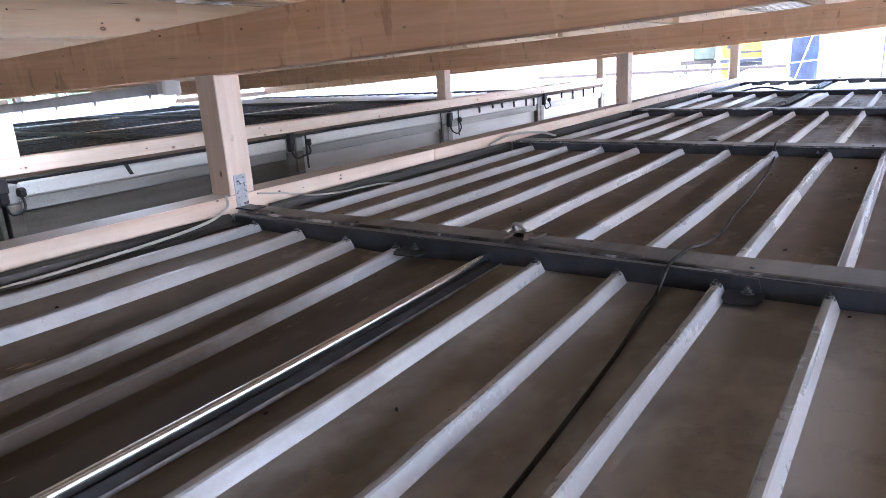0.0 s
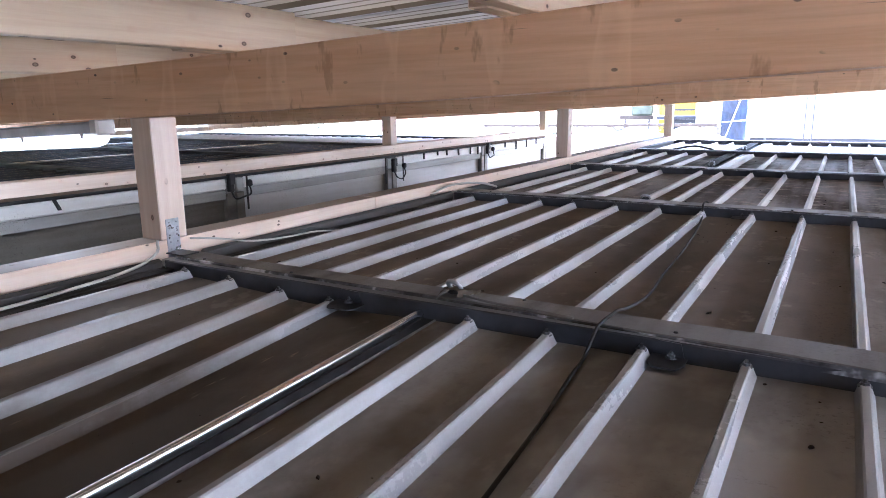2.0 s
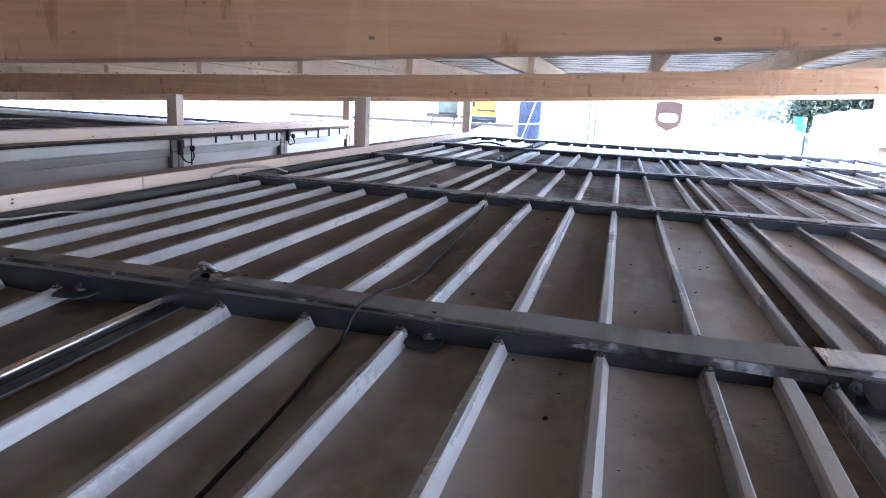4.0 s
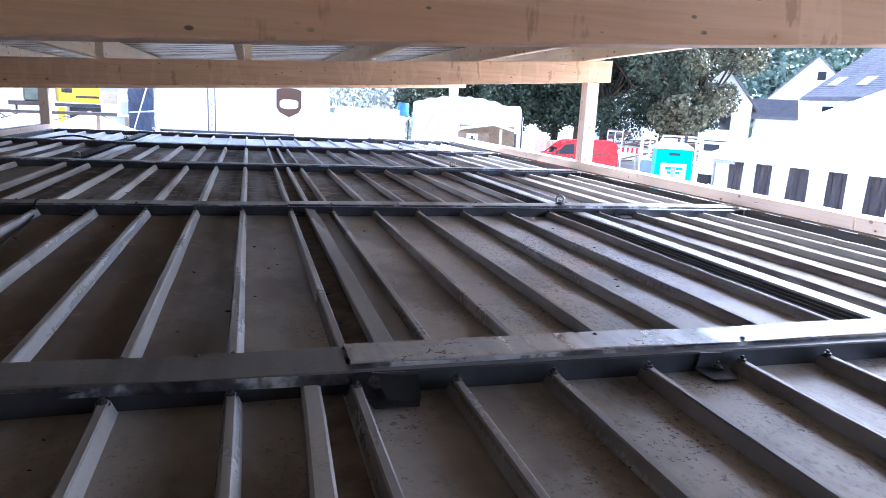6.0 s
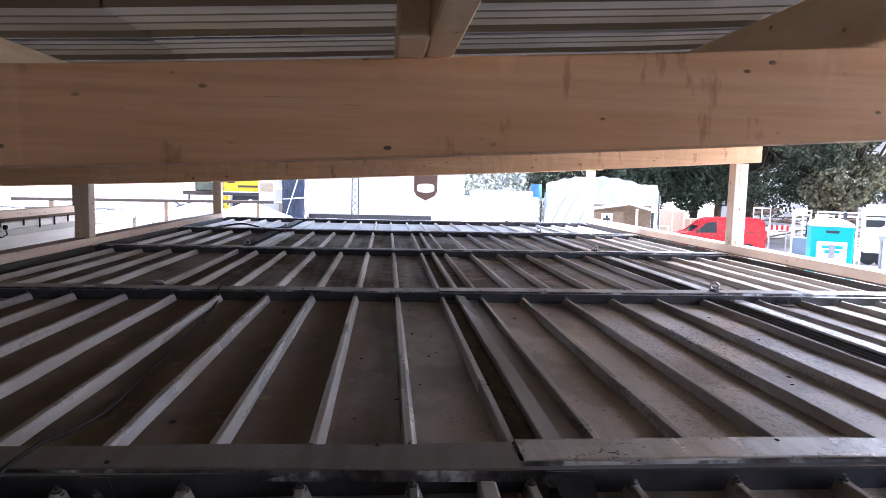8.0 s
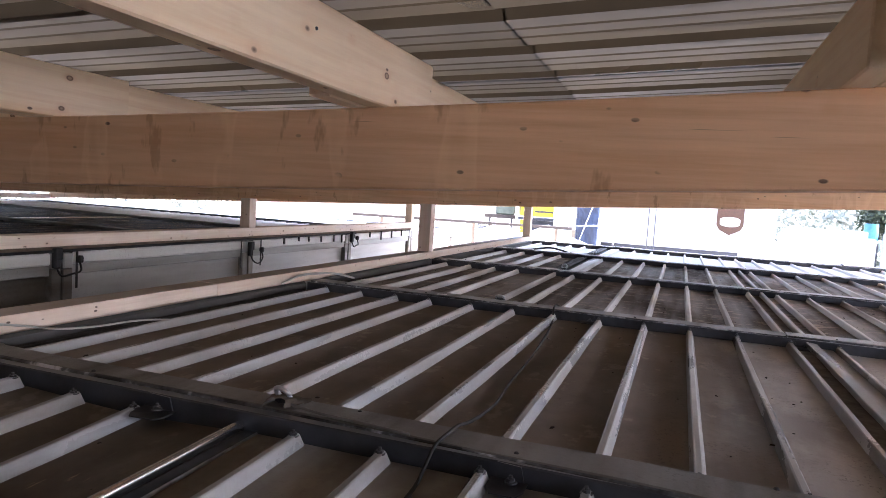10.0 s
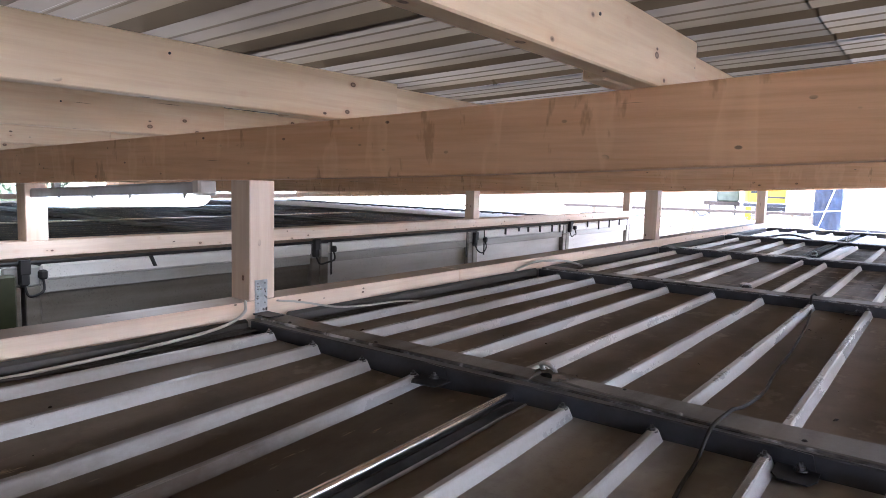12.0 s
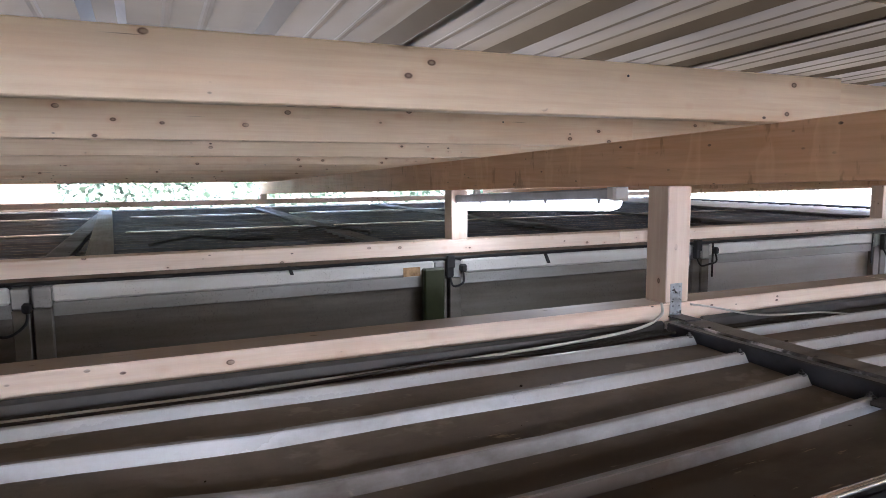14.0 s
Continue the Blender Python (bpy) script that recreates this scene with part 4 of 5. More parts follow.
for x in (-0.8, 0.8):
    part("wheel", disc(x, 0.3, 0.48, 0.48, 0.3), RUBBER, t)
    part("strut", boxed(x, x + 0.1, 0.4, 0.5, 0.4, 1.0), STEEL_DARK, t)


def canopy(deg, dist, half, low, high, label):
    t = out("canopy_tent", deg, dist, label, "tent", "white canopies")
    bm = bmesh.new()
    n = 8
    rings = []
    for k in range(n + 1):
        f = k / n
        r = half * (1 - f)
        z = low + (high - low) * (f ** 1.15)
        rings.append([bm.verts.new((a * r, half + b * r, z)) for a, b in ((-1, -1), (0, -1), (1, -1), (1, 0), (1, 1), (0, 1), (-1, 1), (-1, 0))])
    for p, q in zip(rings, rings[1:]):
        for k in range(8):
            bm.faces.new((p[k], p[(k + 1) % 8], q[(k + 1) % 8], q[k]))
    bmesh.ops.remove_doubles(bm, verts=bm.verts[:], dist=0.001)
    part("roof", bm, CANVAS, t)
    for x in (-half, half):
        for y in (0, 2 * half):
            part("leg", boxed(x - 0.03, x + 0.03, y - 0.03, y + 0.03, 0, low), ZINC_DULL, t)
    part("valance", boxed(-half, half, -0.01, 0.01, low - 0.2, low), CANVAS, t)


canopy(-11.5, 24, 1.55, 1.8, 2.48, "white peaked canopy tent standing in the yard")
canopy(-15.5, 27, 1.6, 1.75, 2.3, "white peaked canopy tent standing in the yard")

# white rounded box vehicle and tank
t = out("caravan", 9.6, 27, "large white box caravan with rounded corners", "caravan")
bm = boxed(-1.55, 1.5, 0, 2.2, 0.5, 2.98)
bmesh.ops.bevel(bm, geom=bm.edges[:], offset=0.25, segments=4, affect="EDGES")
part("body", bm, TRAILER, t)
part("window", boxed(-0.8, 0.1, -0.012, 0.0, 1.5, 2.0, bevel=0.004), CANVAS_GREY, t)
part("chassis", boxed(-1.2, 1.2, 0.3, 1.9, 0.2, 0.5), STEEL_DARK, t)
part("wheel", disc(0.2, 0.35, 0.32, 0.32, 0.2), RUBBER, t)
part("jockey_leg", boxed(-1.1, -1.02, 0.5, 0.6, 0.0, 0.25), ZINC_DULL, t)
t = out("water_tank", 5.3, 25, "round white plastic water tank", "tank")
bm = bmesh.new()
bmesh.ops.create_cone(bm, cap_ends=True, segments=28, radius1=0.78, radius2=0.76, depth=2.33, matrix=pose(0, 0.78, 1.165))
part("tank", bm, WHITE_PLASTIC, t)
bm = bmesh.new()
bmesh.ops.create_cone(bm, cap_ends=True, segments=24, radius1=0.40, radius2=0.37, depth=0.14, matrix=pose(0, 0.78, 2.4))
part("lid", bm, WHITE_PLASTIC, t)
t = out("plastic_barrel", 12.5, 33, "blue plastic barrel on a pole stand", "barrel")
bm = bmesh.new()
bmesh.ops.create_cone(bm, cap_ends=True, segments=20, radius1=0.29, radius2=0.26, depth=0.7, matrix=pose(0, 0.4, 2.95))
part("barrel", bm, BLUE, t)
for x in (-0.28, 0.28):
    part("leg", boxed(x - 0.03, x + 0.03, 0.38, 0.44, 0, 2.5), STEEL_DARK, t)

# tarpaulin tent with folds
t = out("tarpaulin_tent", 18.0, 33, "large pale tarpaulin tent with sagging folds", "tent")
bm = bmesh.new()
nx, nz = 40, 12
grid = []
for i in range(nx + 1):
    x = -2.7 + 5.3 * i / nx
    top = 3.05 + 0.72 * math.sin(math.pi * (0.06 + 0.88 * i / nx)) ** 0.55 - 0.3 * (i / nx) ** 3 + 0.03 * math.sin(i * 1.3)
    grid.append([bm.verts.new((x, -0.5 + 0.5 * (k / nz) + 0.12 * math.sin(2.6 * x + 2.2 * k / nz) + 0.06 * math.sin(8 * x - 0.9 * k), top * (k / nz))) for k in range(nz + 1)])
for i in range(nx):
    for k in range(nz):
        bm.faces.new((grid[i][k], grid[i + 1][k], grid[i + 1][k + 1], grid[i][k + 1]))
part("front_sheet", bm, CANVAS_GREY, t)
bm = bmesh.new()
back = [[bm.verts.new((grid_x, y, z)) for y, z in ((0.0, 2.95 + 0.6 * math.sin(math.pi * (grid_x + 2.7) / 5.3)), (1.5, 3.4), (3.0, 2.9), (3.1, 0))] for grid_x in (-2.7, -1.4, 0.0, 1.3, 2.6)]
for p, q in zip(back, back[1:]):
    for k in range(3):
        bm.faces.new((p[k], q[k], q[k + 1], p[k + 1]))
part("roof_sheet", bm, CANVAS, t)
for k in range(4):
    x = -2.4 + 0.62 * k - 0.1 * (k % 2)
    bm = bmesh.new()
    rod(bm, curve([(x, -0.62, 1.2), (x + 0.35, -0.6, 2.1), (x + 0.8, -0.5, 2.9)], 4), 0.028, 5)
    part("fold", bm, FOLD_GREY, t, "grey fold")
for x in (-2.7, 2.62):
    bm = bmesh.new()
    rod(bm, [(x, -0.1, 0), (x, -0.1, 2.9)], 0.04, 6)
    part("pole", bm, STEEL_DARK if x > 0 else ZINC_DULL, t)

# first-aid hut
t = out("wooden_hut", 19.6, 28, "low wooden hut with an open dark front and a cross sign", "hut")
part("back_wall", boxed(-1.15, 1.2, 1.4, 1.5, 0, 2.5), LUMBER, t)
part("side_panel", boxed(-1.15, 0.1, 0.0, 0.06, 0, 2.25), LUMBER, t)
part("post", boxed(0.55, 0.65, 0.0, 0.1, 0, 2.4), TIMBER_SAWN, t)
part("post", boxed(1.15, 1.25, 0.0, 0.1, 0, 2.25), STEEL_DARK, t)
part("roof", extrude([(-1.3, 2.28), (0.3, 2.55), (1.4, 2.25), (1.4, 2.32), (0.3, 2.63), (-1.3, 2.36)], "y", -0.3, 1.7), CANVAS_GREY, t)
sign = part("sign", boxed(-0.8, -0.35, -0.03, -0.002, 1.7, 2.18), CANVAS, t, "white sign with a dark cross")
part("cross_bar", boxed(-0.72, -0.43, -0.036, -0.031, 1.89, 1.99), STEEL_DARK, sign)
part("cross_bar", boxed(-0.625, -0.525, -0.042, -0.037, 1.78, 2.1), STEEL_DARK, sign)

# crates and pallets behind the van
for k, (a, d, w, h) in enumerate(((23.6, 40, 1.5, 2.0), (25.0, 41, 1.4, 1.55), (22.6, 36, 1.1, 1.3), (26.6, 43, 1.6, 1.2))):
    t = out("crate", a, d, "pale beige wooden crate on the yard", "crate", "crates")
    part("box", boxed(-w / 2, w / 2, 0, 1.1, 0.0, h, bevel=0.02), BEIGE, t)
    for x in (-w / 2 + 0.05, 0, w / 2 - 0.13):
        part("batten", boxed(x, x + 0.08, -0.02, 0.0, 0.02, h - 0.02), TIMBER_SAWN, t)

# red delivery van, seen from the side
t = out("delivery_van", 27.3, 35.5, "red delivery van with dark side window, parked", "van", turn=14)
side = [(-2.15, 0.35), (-2.2, 0.7), (-2.05, 0.98), (-1.35, 1.12), (-0.72, 1.72), (-0.4, 1.86), (1.9, 1.88), (2.08, 1.7), (2.16, 0.9), (2.14, 0.35), (1.75, 0.3), (-1.75, 0.3)]
bm = extrude(side, "y", 0, 1.75)
bmesh.ops.bevel(bm, geom=bm.edges[:], offset=0.05, segments=2, affect="EDGES")
part("body", bm, RED, t)
part("side_window", extrude([(-1.15, 1.12), (-0.66, 1.62), (-0.2, 1.68), (-0.16, 1.14)], "y", -0.01, 0.0), GLASS_DARK, t)
part("windscreen", extrude([(-1.33, 1.15), (-0.73, 1.7), (-0.71, 1.7), (-1.3, 1.14)], "y", 0.12, 1.62), GLASS_DARK, t)
part("groove", boxed(0.0, 2.05, -0.008, 0.0, 1.18, 1.21), BROWN, t)
part("bumper", boxed(-2.24, -2.0, 0.03, 1.72, 0.32, 0.6, bevel=0.05), STEEL_DARK, t)
part("headlight", boxed(-2.14, -1.9, -0.006, 0.1, 0.75, 0.95, bevel=0.02), WHITE_PLASTIC, t)
part("mirror", boxed(-1.1, -0.98, -0.16, 0.0, 1.1, 1.28, bevel=0.02), STEEL_DARK, t)
part("tail_light", boxed(2.05, 2.17, -0.006, 0.06, 0.95, 1.3, bevel=0.01), RED, t)
part("door_handle", boxed(-0.4, -0.2, -0.03, 0.0, 1.0, 1.04, bevel=0.008), STEEL_DARK, t)
for x in (-1.35, 1.35):
    w = part("wheel", disc(x, 0.1, 0.33, 0.33, 0.22), RUBBER, t)
    part("rim", disc(x, -0.015, 0.33, 0.2, 0.02), ZINC_DULL, w)

# portable toilet
t = out("portable_toilet", 35.0, 24, "teal portable toilet with a white roof and door panel", "portable toilet", turn=8)
part("cabin", boxed(-0.59, 0.59, 0, 1.15, 0.08, 2.18, bevel=0.03), TEAL, t)
bm = bmesh.new()
prof = [(-0.61, 2.18), (-0.57, 2.28), (-0.35, 2.40), (0.35, 2.40), (0.57, 2.28), (0.61, 2.18)]
part("roof", extrude(prof, "y", -0.03, 1.18), WHITE_PLASTIC, t, "white domed roof")
part("base", boxed(-0.6, 0.6, 0.0, 1.15, 0, 0.08), STEEL_DARK, t)
d = part("door", boxed(-0.42, 0.42, -0.035, -0.002, 0.2, 1.72, bevel=0.015), WHITE_PLASTIC, t, "white door panel")
for z, x0, x1 in ((1.5, -0.28, 0.3), (1.36, -0.2, 0.22)):
    part("sign_bar", boxed(x0, x1, -0.041, -0.036, z, z + 0.09), TEAL, d, "teal bar of lettering")
part("handle", boxed(-0.08, 0.08, -0.06, -0.036, 1.2, 1.62, bevel=0.01), ZINC_DULL, d, "grey latch")
part("vent", boxed(-0.18, 0.18, -0.03, -0.002, 1.98, 2.06, bevel=0.01), STEEL_DARK, t, "dark vent slot")
part("vent_pipe", boxed(0.4, 0.5, 0.9, 1.0, 2.2, 2.62), STEEL_DARK, t)

# stacked window frames behind the toilet
for a, d, w, h in ((33.0, 32, 0.33, 2.5), (35.4, 32.5, 0.85, 2.45), (30.2, 38, 0.42, 2.4)):
    t = out("window_frame", a, d, "white window frame leaning upright in the yard", "window frame", "window frames")
    for x0, x1, z0, z1 in ((-w, -w + 0.06, 0, h), (w - 0.06, w, 0, h), (-w + 0.06, w - 0.06, h - 0.07, h), (-w + 0.06, w - 0.06, 0, 0.07), (-0.03, 0.03, 0.07, h - 0.07)):
        part("bar", boxed(x0, x1, 0, 0.07, z0, z1, bevel=0.005), WHITE, t)
t = out("glazing_rack", 34.45, 31, "rack of pale blue glazed window units standing in the yard", "glazing rack")
for k in range(3):
    x = -1.18 + 0.82 * k
    unit = part("unit", boxed(x, x + 0.07, 0, 0.08, 0.3, 2.35, bevel=0.006), WHITE, t)
    for x0, x1, z0, z1 in ((x + 0.63, x + 0.70, 0.3, 2.35), (x + 0.0705, x + 0.6295, 2.26, 2.35), (x + 0.0705, x + 0.6295, 0.3, 0.39), (x + 0.0705, x + 0.6295, 1.35, 1.4)):
        part("bar", boxed(x0, x1, 0, 0.08, z0, z1, bevel=0.004), WHITE, unit)
    part("pane", boxed(x + 0.0705, x + 0.6295, 0.03, 0.045, 0.3905, 1.3495), PANE_BLUE, unit)
part("base", boxed(-1.25, 1.25, -0.2, 0.5, 0.0, 0.299), LUMBER, t)
t = out("barrier", 31.4, 35, "red and white striped road barrier", "barrier")
for k in range(8):
    part("stripe", boxed(-0.44 + 0.11 * k, -0.33 + 0.11 * k, 0, 0.05, 1.42, 1.66), RED if k % 2 else WHITE, t)
for x in (-0.35, 0.35):
    part("leg", boxed(x - 0.03, x + 0.03, 0.051, 0.1, 0, 1.5), ZINC_DULL, t)
t = out("van", 37.75, 36, "white van parked beside the marquee", "van")
bm = boxed(-0.62, 0.62, 0, 2, 0.4, 2.72)
bmesh.ops.bevel(bm, geom=bm.edges[:], offset=0.15, segments=3, affect="EDGES")
part("body", bm, WHITE, t)
part("window", boxed(-0.42, 0.3, -0.012, 0.0, 1.72, 2.05), GLASS_DARK, t)
part("stripe", boxed(-0.45, 0.6, -0.008, 0.0, 2.18, 2.24), GREEN, t)
for x in (-0.25, 0.3):
    part("wheel", disc(x, 0.15, 0.35, 0.35, 0.22), RUBBER, t)

# lumber heap under the trees
t = thing("lumber_heap", "heap of dark weathered boards and branches", "lumber heap")
t.matrix_basis = Matrix.Translation(az(32.5, 43)) @ pose(0, 0, 0, 0, 0, -32.5)
rnd = random.Random(5)
for k in range(44):
    bm = boxed(-rnd.uniform(0.4, 0.9), rnd.uniform(0.4, 0.9), -0.09, 0.09, -0.03, 0.03)
    part("board", bm, LUMBER, t, at=pose(rnd.uniform(-3.2, 3.4), rnd.uniform(0, 1.2), 0.08 + 0.05 * k, rnd.uniform(-15, 15), rnd.uniform(-16, 16), rnd.uniform(-30, 30)))

# ---- striped marquee ----
A = Vector((15.7, 15.0, 0))
B = Vector((17.2, 8.8, 0))
u = (B - A).normalized()
v = Vector((-u.y, u.x, 0))
if v.x < 0:
    v = -v
marquee = thing("marquee", "white marquee with dark and white striped walls", "marquee")
marquee.matrix_basis = Matrix(((u.x, v.x, 0, A.x), (u.y, v.y, 0, A.y), (0, 0, 1, GROUND), (0, 0, 0, 1)))
EAVE = 2.28
NEAR = 4.86
slope = 0.262
for x0, x1 in ((-0.12, NEAR + 0.06), (NEAR + 0.14, 16.0)):
    bm = bmesh.new()
    n, m = 10, 14
    low = EAVE if x0 < 1 else EAVE - 0.14
    grid = [[bm.verts.new((x0 + (x1 - x0) * i / n, -0.25 + 15.0 * j / m, low + slope * 15.0 * j / m + 0.03 * math.sin(1.7 * i) * math.sin(math.pi * j / m))) for j in range(m + 1)] for i in range(n + 1)]
    for i in range(n):
        for j in range(m):
            bm.faces.new((grid[i][j], grid[i + 1][j], grid[i + 1][j + 1], grid[i][j + 1]))
    bmesh.ops.solidify(bm, geom=bm.faces[:], thickness=0.02)
    part("roof_canvas", bm, CANVAS, marquee)
    part("valance", boxed(x0, x1, -0.27, -0.252, low - 0.16, low + 0.01), CANVAS, marquee)
part("gable_canvas", extrude([(0.0, 0.0), (14.5, 0.0), (14.5, EAVE + 14.5 * slope), (0.0, EAVE)], "x", -0.06, -0.04), CANVAS, marquee)


def wall_panel(x0, x1, material, seed):
    bm = bmesh.new()
    n, m = 6, 8
    rnd = random.Random(seed)
    ph = rnd.uniform(0, 6)
    grid = [[bm.verts.new((x0 + (x1 - x0) * i / n, 0.035 * math.sin(2.4 * i + ph + 0.5 * j), (EAVE - 0.05) * j / m)) for j in range(m + 1)] for i in range(n + 1)]
    for i in range(n):
        for j in range(m):
            bm.faces.new((grid[i][j], grid[i + 1][j], grid[i + 1][j + 1], grid[i][j + 1]))
    part("wall_panel", bm, material, marquee)


edge = [-0.03, 0.49, 0.93, 1.34, 1.82, 2.27, 2.82, 3.34, 3.81, 4.28, 4.77]
for k, (a, b) in enumerate(zip(edge, edge[1:])):
    wall_panel(a, b, CANVAS if k % 2 == 0 else STRIPE_DARK, k)
edge = [4.96, 5.53, 6.04, 6.62, 7.14, 7.72, 8.22, 8.77, 9.32]
for k, (a, b) in enumerate(zip(edge, edge[1:])):
    wall_panel(a, b, BEIGE if k % 2 == 0 else STRIPE_DARK, k + 30)
for x in (0.02, NEAR + 0.06, 15.4):
    part("pole", boxed(x - 0.025, x + 0.025, -0.09, -0.04, 0, EAVE - 0.02 if x < 1 or x > 9 else EAVE + 0.06), ZINC_DULL, marquee)
part("sign", boxed(0.12, 0.85, -0.3, -0.272, EAVE - 0.24, EAVE - 0.14), ZINC_DULL, marquee, "small grey sign")

# ---- houses on the slope ----
def house(deg, dist, half, depth, eave, ridge, base, label, turn=0.0, gable_front=False, windows=(), skylights=(), roof_material=None):
    t = thing("house", label, "house", "houses")
    t.matrix_basis = Matrix.Translation(az(deg, dist, base)) @ pose(0, 0, 0, 0, 0, -deg + turn)
    roof_material = roof_material or TILES
    if gable_front:
        part("wall", extrude([(-half, -4), (half, -4), (half, eave), (0, ridge), (-half, eave)], "y", 0, depth), PLASTER, t)
        for s in (-1, 1):
            part("roof", extrude([(0, ridge + 0.02), (0, ridge + 0.25), (s * (half + 0.5), eave - 0.35), (s * (half + 0.5), eave - 0.55)], "y", -0.4, depth + 0.4), roof_material, t)
    else:
        part("wall", extrude([(0, -4), (depth, -4), (depth, eave), (depth / 2, ridge), (0, eave)], "x", -half, half), PLASTER, t)
        rise = (ridge - eave) / (depth / 2)
        for s in (0, 1):
            y0, y1 = (-0.5, depth / 2) if s == 0 else (depth + 0.5, depth / 2)
            r = part("roof", extrude([(y0, eave - 0.5 * rise), (y0, eave - 0.5 * rise + 0.2), (y1, ridge + 0.2), (y1, ridge)], "x", -half - 0.4, half + 0.4), roof_material, t)
            if s == 0:
                n = 26
                for k in range(n):
                    f = (k + 0.5) / n
                    y = y0 + (y1 - y0) * f
                    z = eave - 0.5 * rise + 0.2 + (ridge - eave + 0.5 * rise) * f
                    part("tile", boxed(-half - 0.4, half + 0.4, y - 0.02, y + 0.02, z + 0.004, z + 0.03), roof_material, r)
                for x, f in skylights:
                    y = y0 + (y1 - y0) * f
                    z = eave - 0.5 * rise + 0.2 + (ridge - eave + 0.5 * rise) * f
                    part("skylight", boxed(-0.5, 0.5, -0.7, 0.7, 0.0, 0.1), TRAILER, r, "white skylight", at=pose(x, y, z, math.degrees(math.atan(rise)), 0, 0))
        part("gutter", boxed(-half - 0.4, half + 0.4, -0.65, -0.5, eave - 0.5 * rise - 0.1, eave - 0.5 * rise + 0.1), TILES, t)
    for x, z, w, h in windows:
        f = part("window", boxed(x - w / 2 - 0.08, x + w / 2 + 0.08, -0.05, -0.002, z - 0.08, z + h + 0.08), WHITE, t)
        part("pane", boxed(x - w / 2, x + w / 2, -0.06, -0.051, z, z + h), GLASS_DARK, f)
    return t


HB = -1.0
house(37.9, 62, 2.45, 9, 3.09, 6.14, HB, "white plastered house with a steep gable behind the trees", gable_front=True, windows=((0.71, 3.2, 0.75, 0.8), (0.5, 0.9, 0.9, 1.15)))
house(41.75, 66, 1.45, 4, 2.35, 3.55, HB, "low garage with a grey tiled roof", turn=3)
house(44.15, 84, 5.0, 10, 3.7, 8.8, HB, "white plastered gable house with a small attic window", gable_front=True, windows=((0.5, 6.4, 0.8, 0.9), (-2.6, 2.3, 1.0, 1.4)))
house(49.2, 64.5, 8.5, 14, 4.2, 8.7, HB, "house with a large grey tiled roof and two skylights", turn=-40, windows=((-6.2, 2.3, 1.2, 1.0),), skylights=((-7.3, 0.30), (-4.3, 0.30), (3.5, 0.30)))
house(30.5, 70, 4, 8, 5.2, 7.5, HB, "white house half hidden behind trees", windows=((-1.5, 2.4, 1.0, 1.5), (1.2, 2.4, 1.0, 1.5), (0.0, 4.0, 0.9, 1.0)))
t = thing("satellite_dish", "white satellite dish on a house roof", "satellite dish")
p = az(50.7, 69.0, HB + 9.3)
t.matrix_basis = Matrix.Translation(p) @ pose(0, 0, 0, 0, 0, -50)
bm = bmesh.new()
bmesh.ops.create_cone(bm, cap_ends=True, segments=18, radius1=0.75, radius2=0.5, depth=0.2, matrix=pose(0, 0, 0.6, 70, 0, 0))
part("dish", bm, WHITE, t)
part("arm", boxed(-0.04, 0.04, 0.0, 0.1, -0.6, 0.6), ZINC_DULL, t)


# ---- trees ----
def leaf_cloud(centres, count, size, seed):
    """Many small leaf quads, gathered round the given clump centres."""
    r = np.random.RandomState(seed)
    c = np.array([(p.x, p.y, p.z, w) for p, w in centres])
    pick = r.randint(0, len(c), count)
    d = r.normal(size=(count, 3))
    d /= np.linalg.norm(d, axis=1)[:, None]
    pos = c[pick, :3] + d * (c[pick, 3] * r.uniform(0.45, 1.0, count) ** 0.6)[:, None]
    n = r.normal(size=(count, 3))
    n /= np.linalg.norm(n, axis=1)[:, None]
    a = np.cross(n, r.normal(size=(count, 3)))
    a /= np.linalg.norm(a, axis=1)[:, None]
    b = np.cross(n, a)
    s = (size * r.uniform(0.6, 1.4, count))[:, None]
    quad = np.stack([pos - a * s, pos - b * s * 0.6, pos + a * s, pos + b * s * 0.6], axis=1).reshape(-1, 3)
    me = bpy.data.meshes.new("crown")
    me.from_pydata(quad.tolist(), [], [tuple(range(4 * k, 4 * k + 4)) for k in range(count)])
    return me


def tree(deg, dist, height, spread, seed, material, count=21000, label="tall leafy deciduous tree with a dense dark crown", base=GROUND):
    rnd = random.Random(seed)
    t = thing("tree", label, "tree", "trees")
    t.location = az(deg, dist, base)
    bm = bmesh.new()
    rod(bm, [(0, 0, -0.2), (0.1, 0, height * 0.25), (0.0, 0.2, height * 0.5)], 0.3, 8)
    clumps = []
    for k in range(16):
        a = rnd.uniform(0, math.tau)
        z = height * rnd.uniform(0.3, 0.98)
        f = 1 - abs(z / height - 0.55) * 1.1
        r = spread * max(0.25, f) * rnd.uniform(0.35, 1.0)
        tip = Vector((r * math.cos(a), r * math.sin(a), z))
        rod(bm, curve([(0, 0, height * rnd.uniform(0.2, 0.45)), tip * 0.5 + Vector((0, 0, height * 0.12)), tip], 3), 0.07, 5)
        for q in range(4):
            clumps.append((tip + Vector((rnd.uniform(-1, 1), rnd.uniform(-1, 1), rnd.uniform(-0.8, 0.8))) * spread * 0.22, spread * rnd.uniform(0.13, 0.3)))
    part("trunk", bm, BARK, t, "dark trunk with limbs")
    me = leaf_cloud(clumps, count, 0.105 * dist / 45, seed)
    me.materials.append(material)
    part("crown", me, None, t)


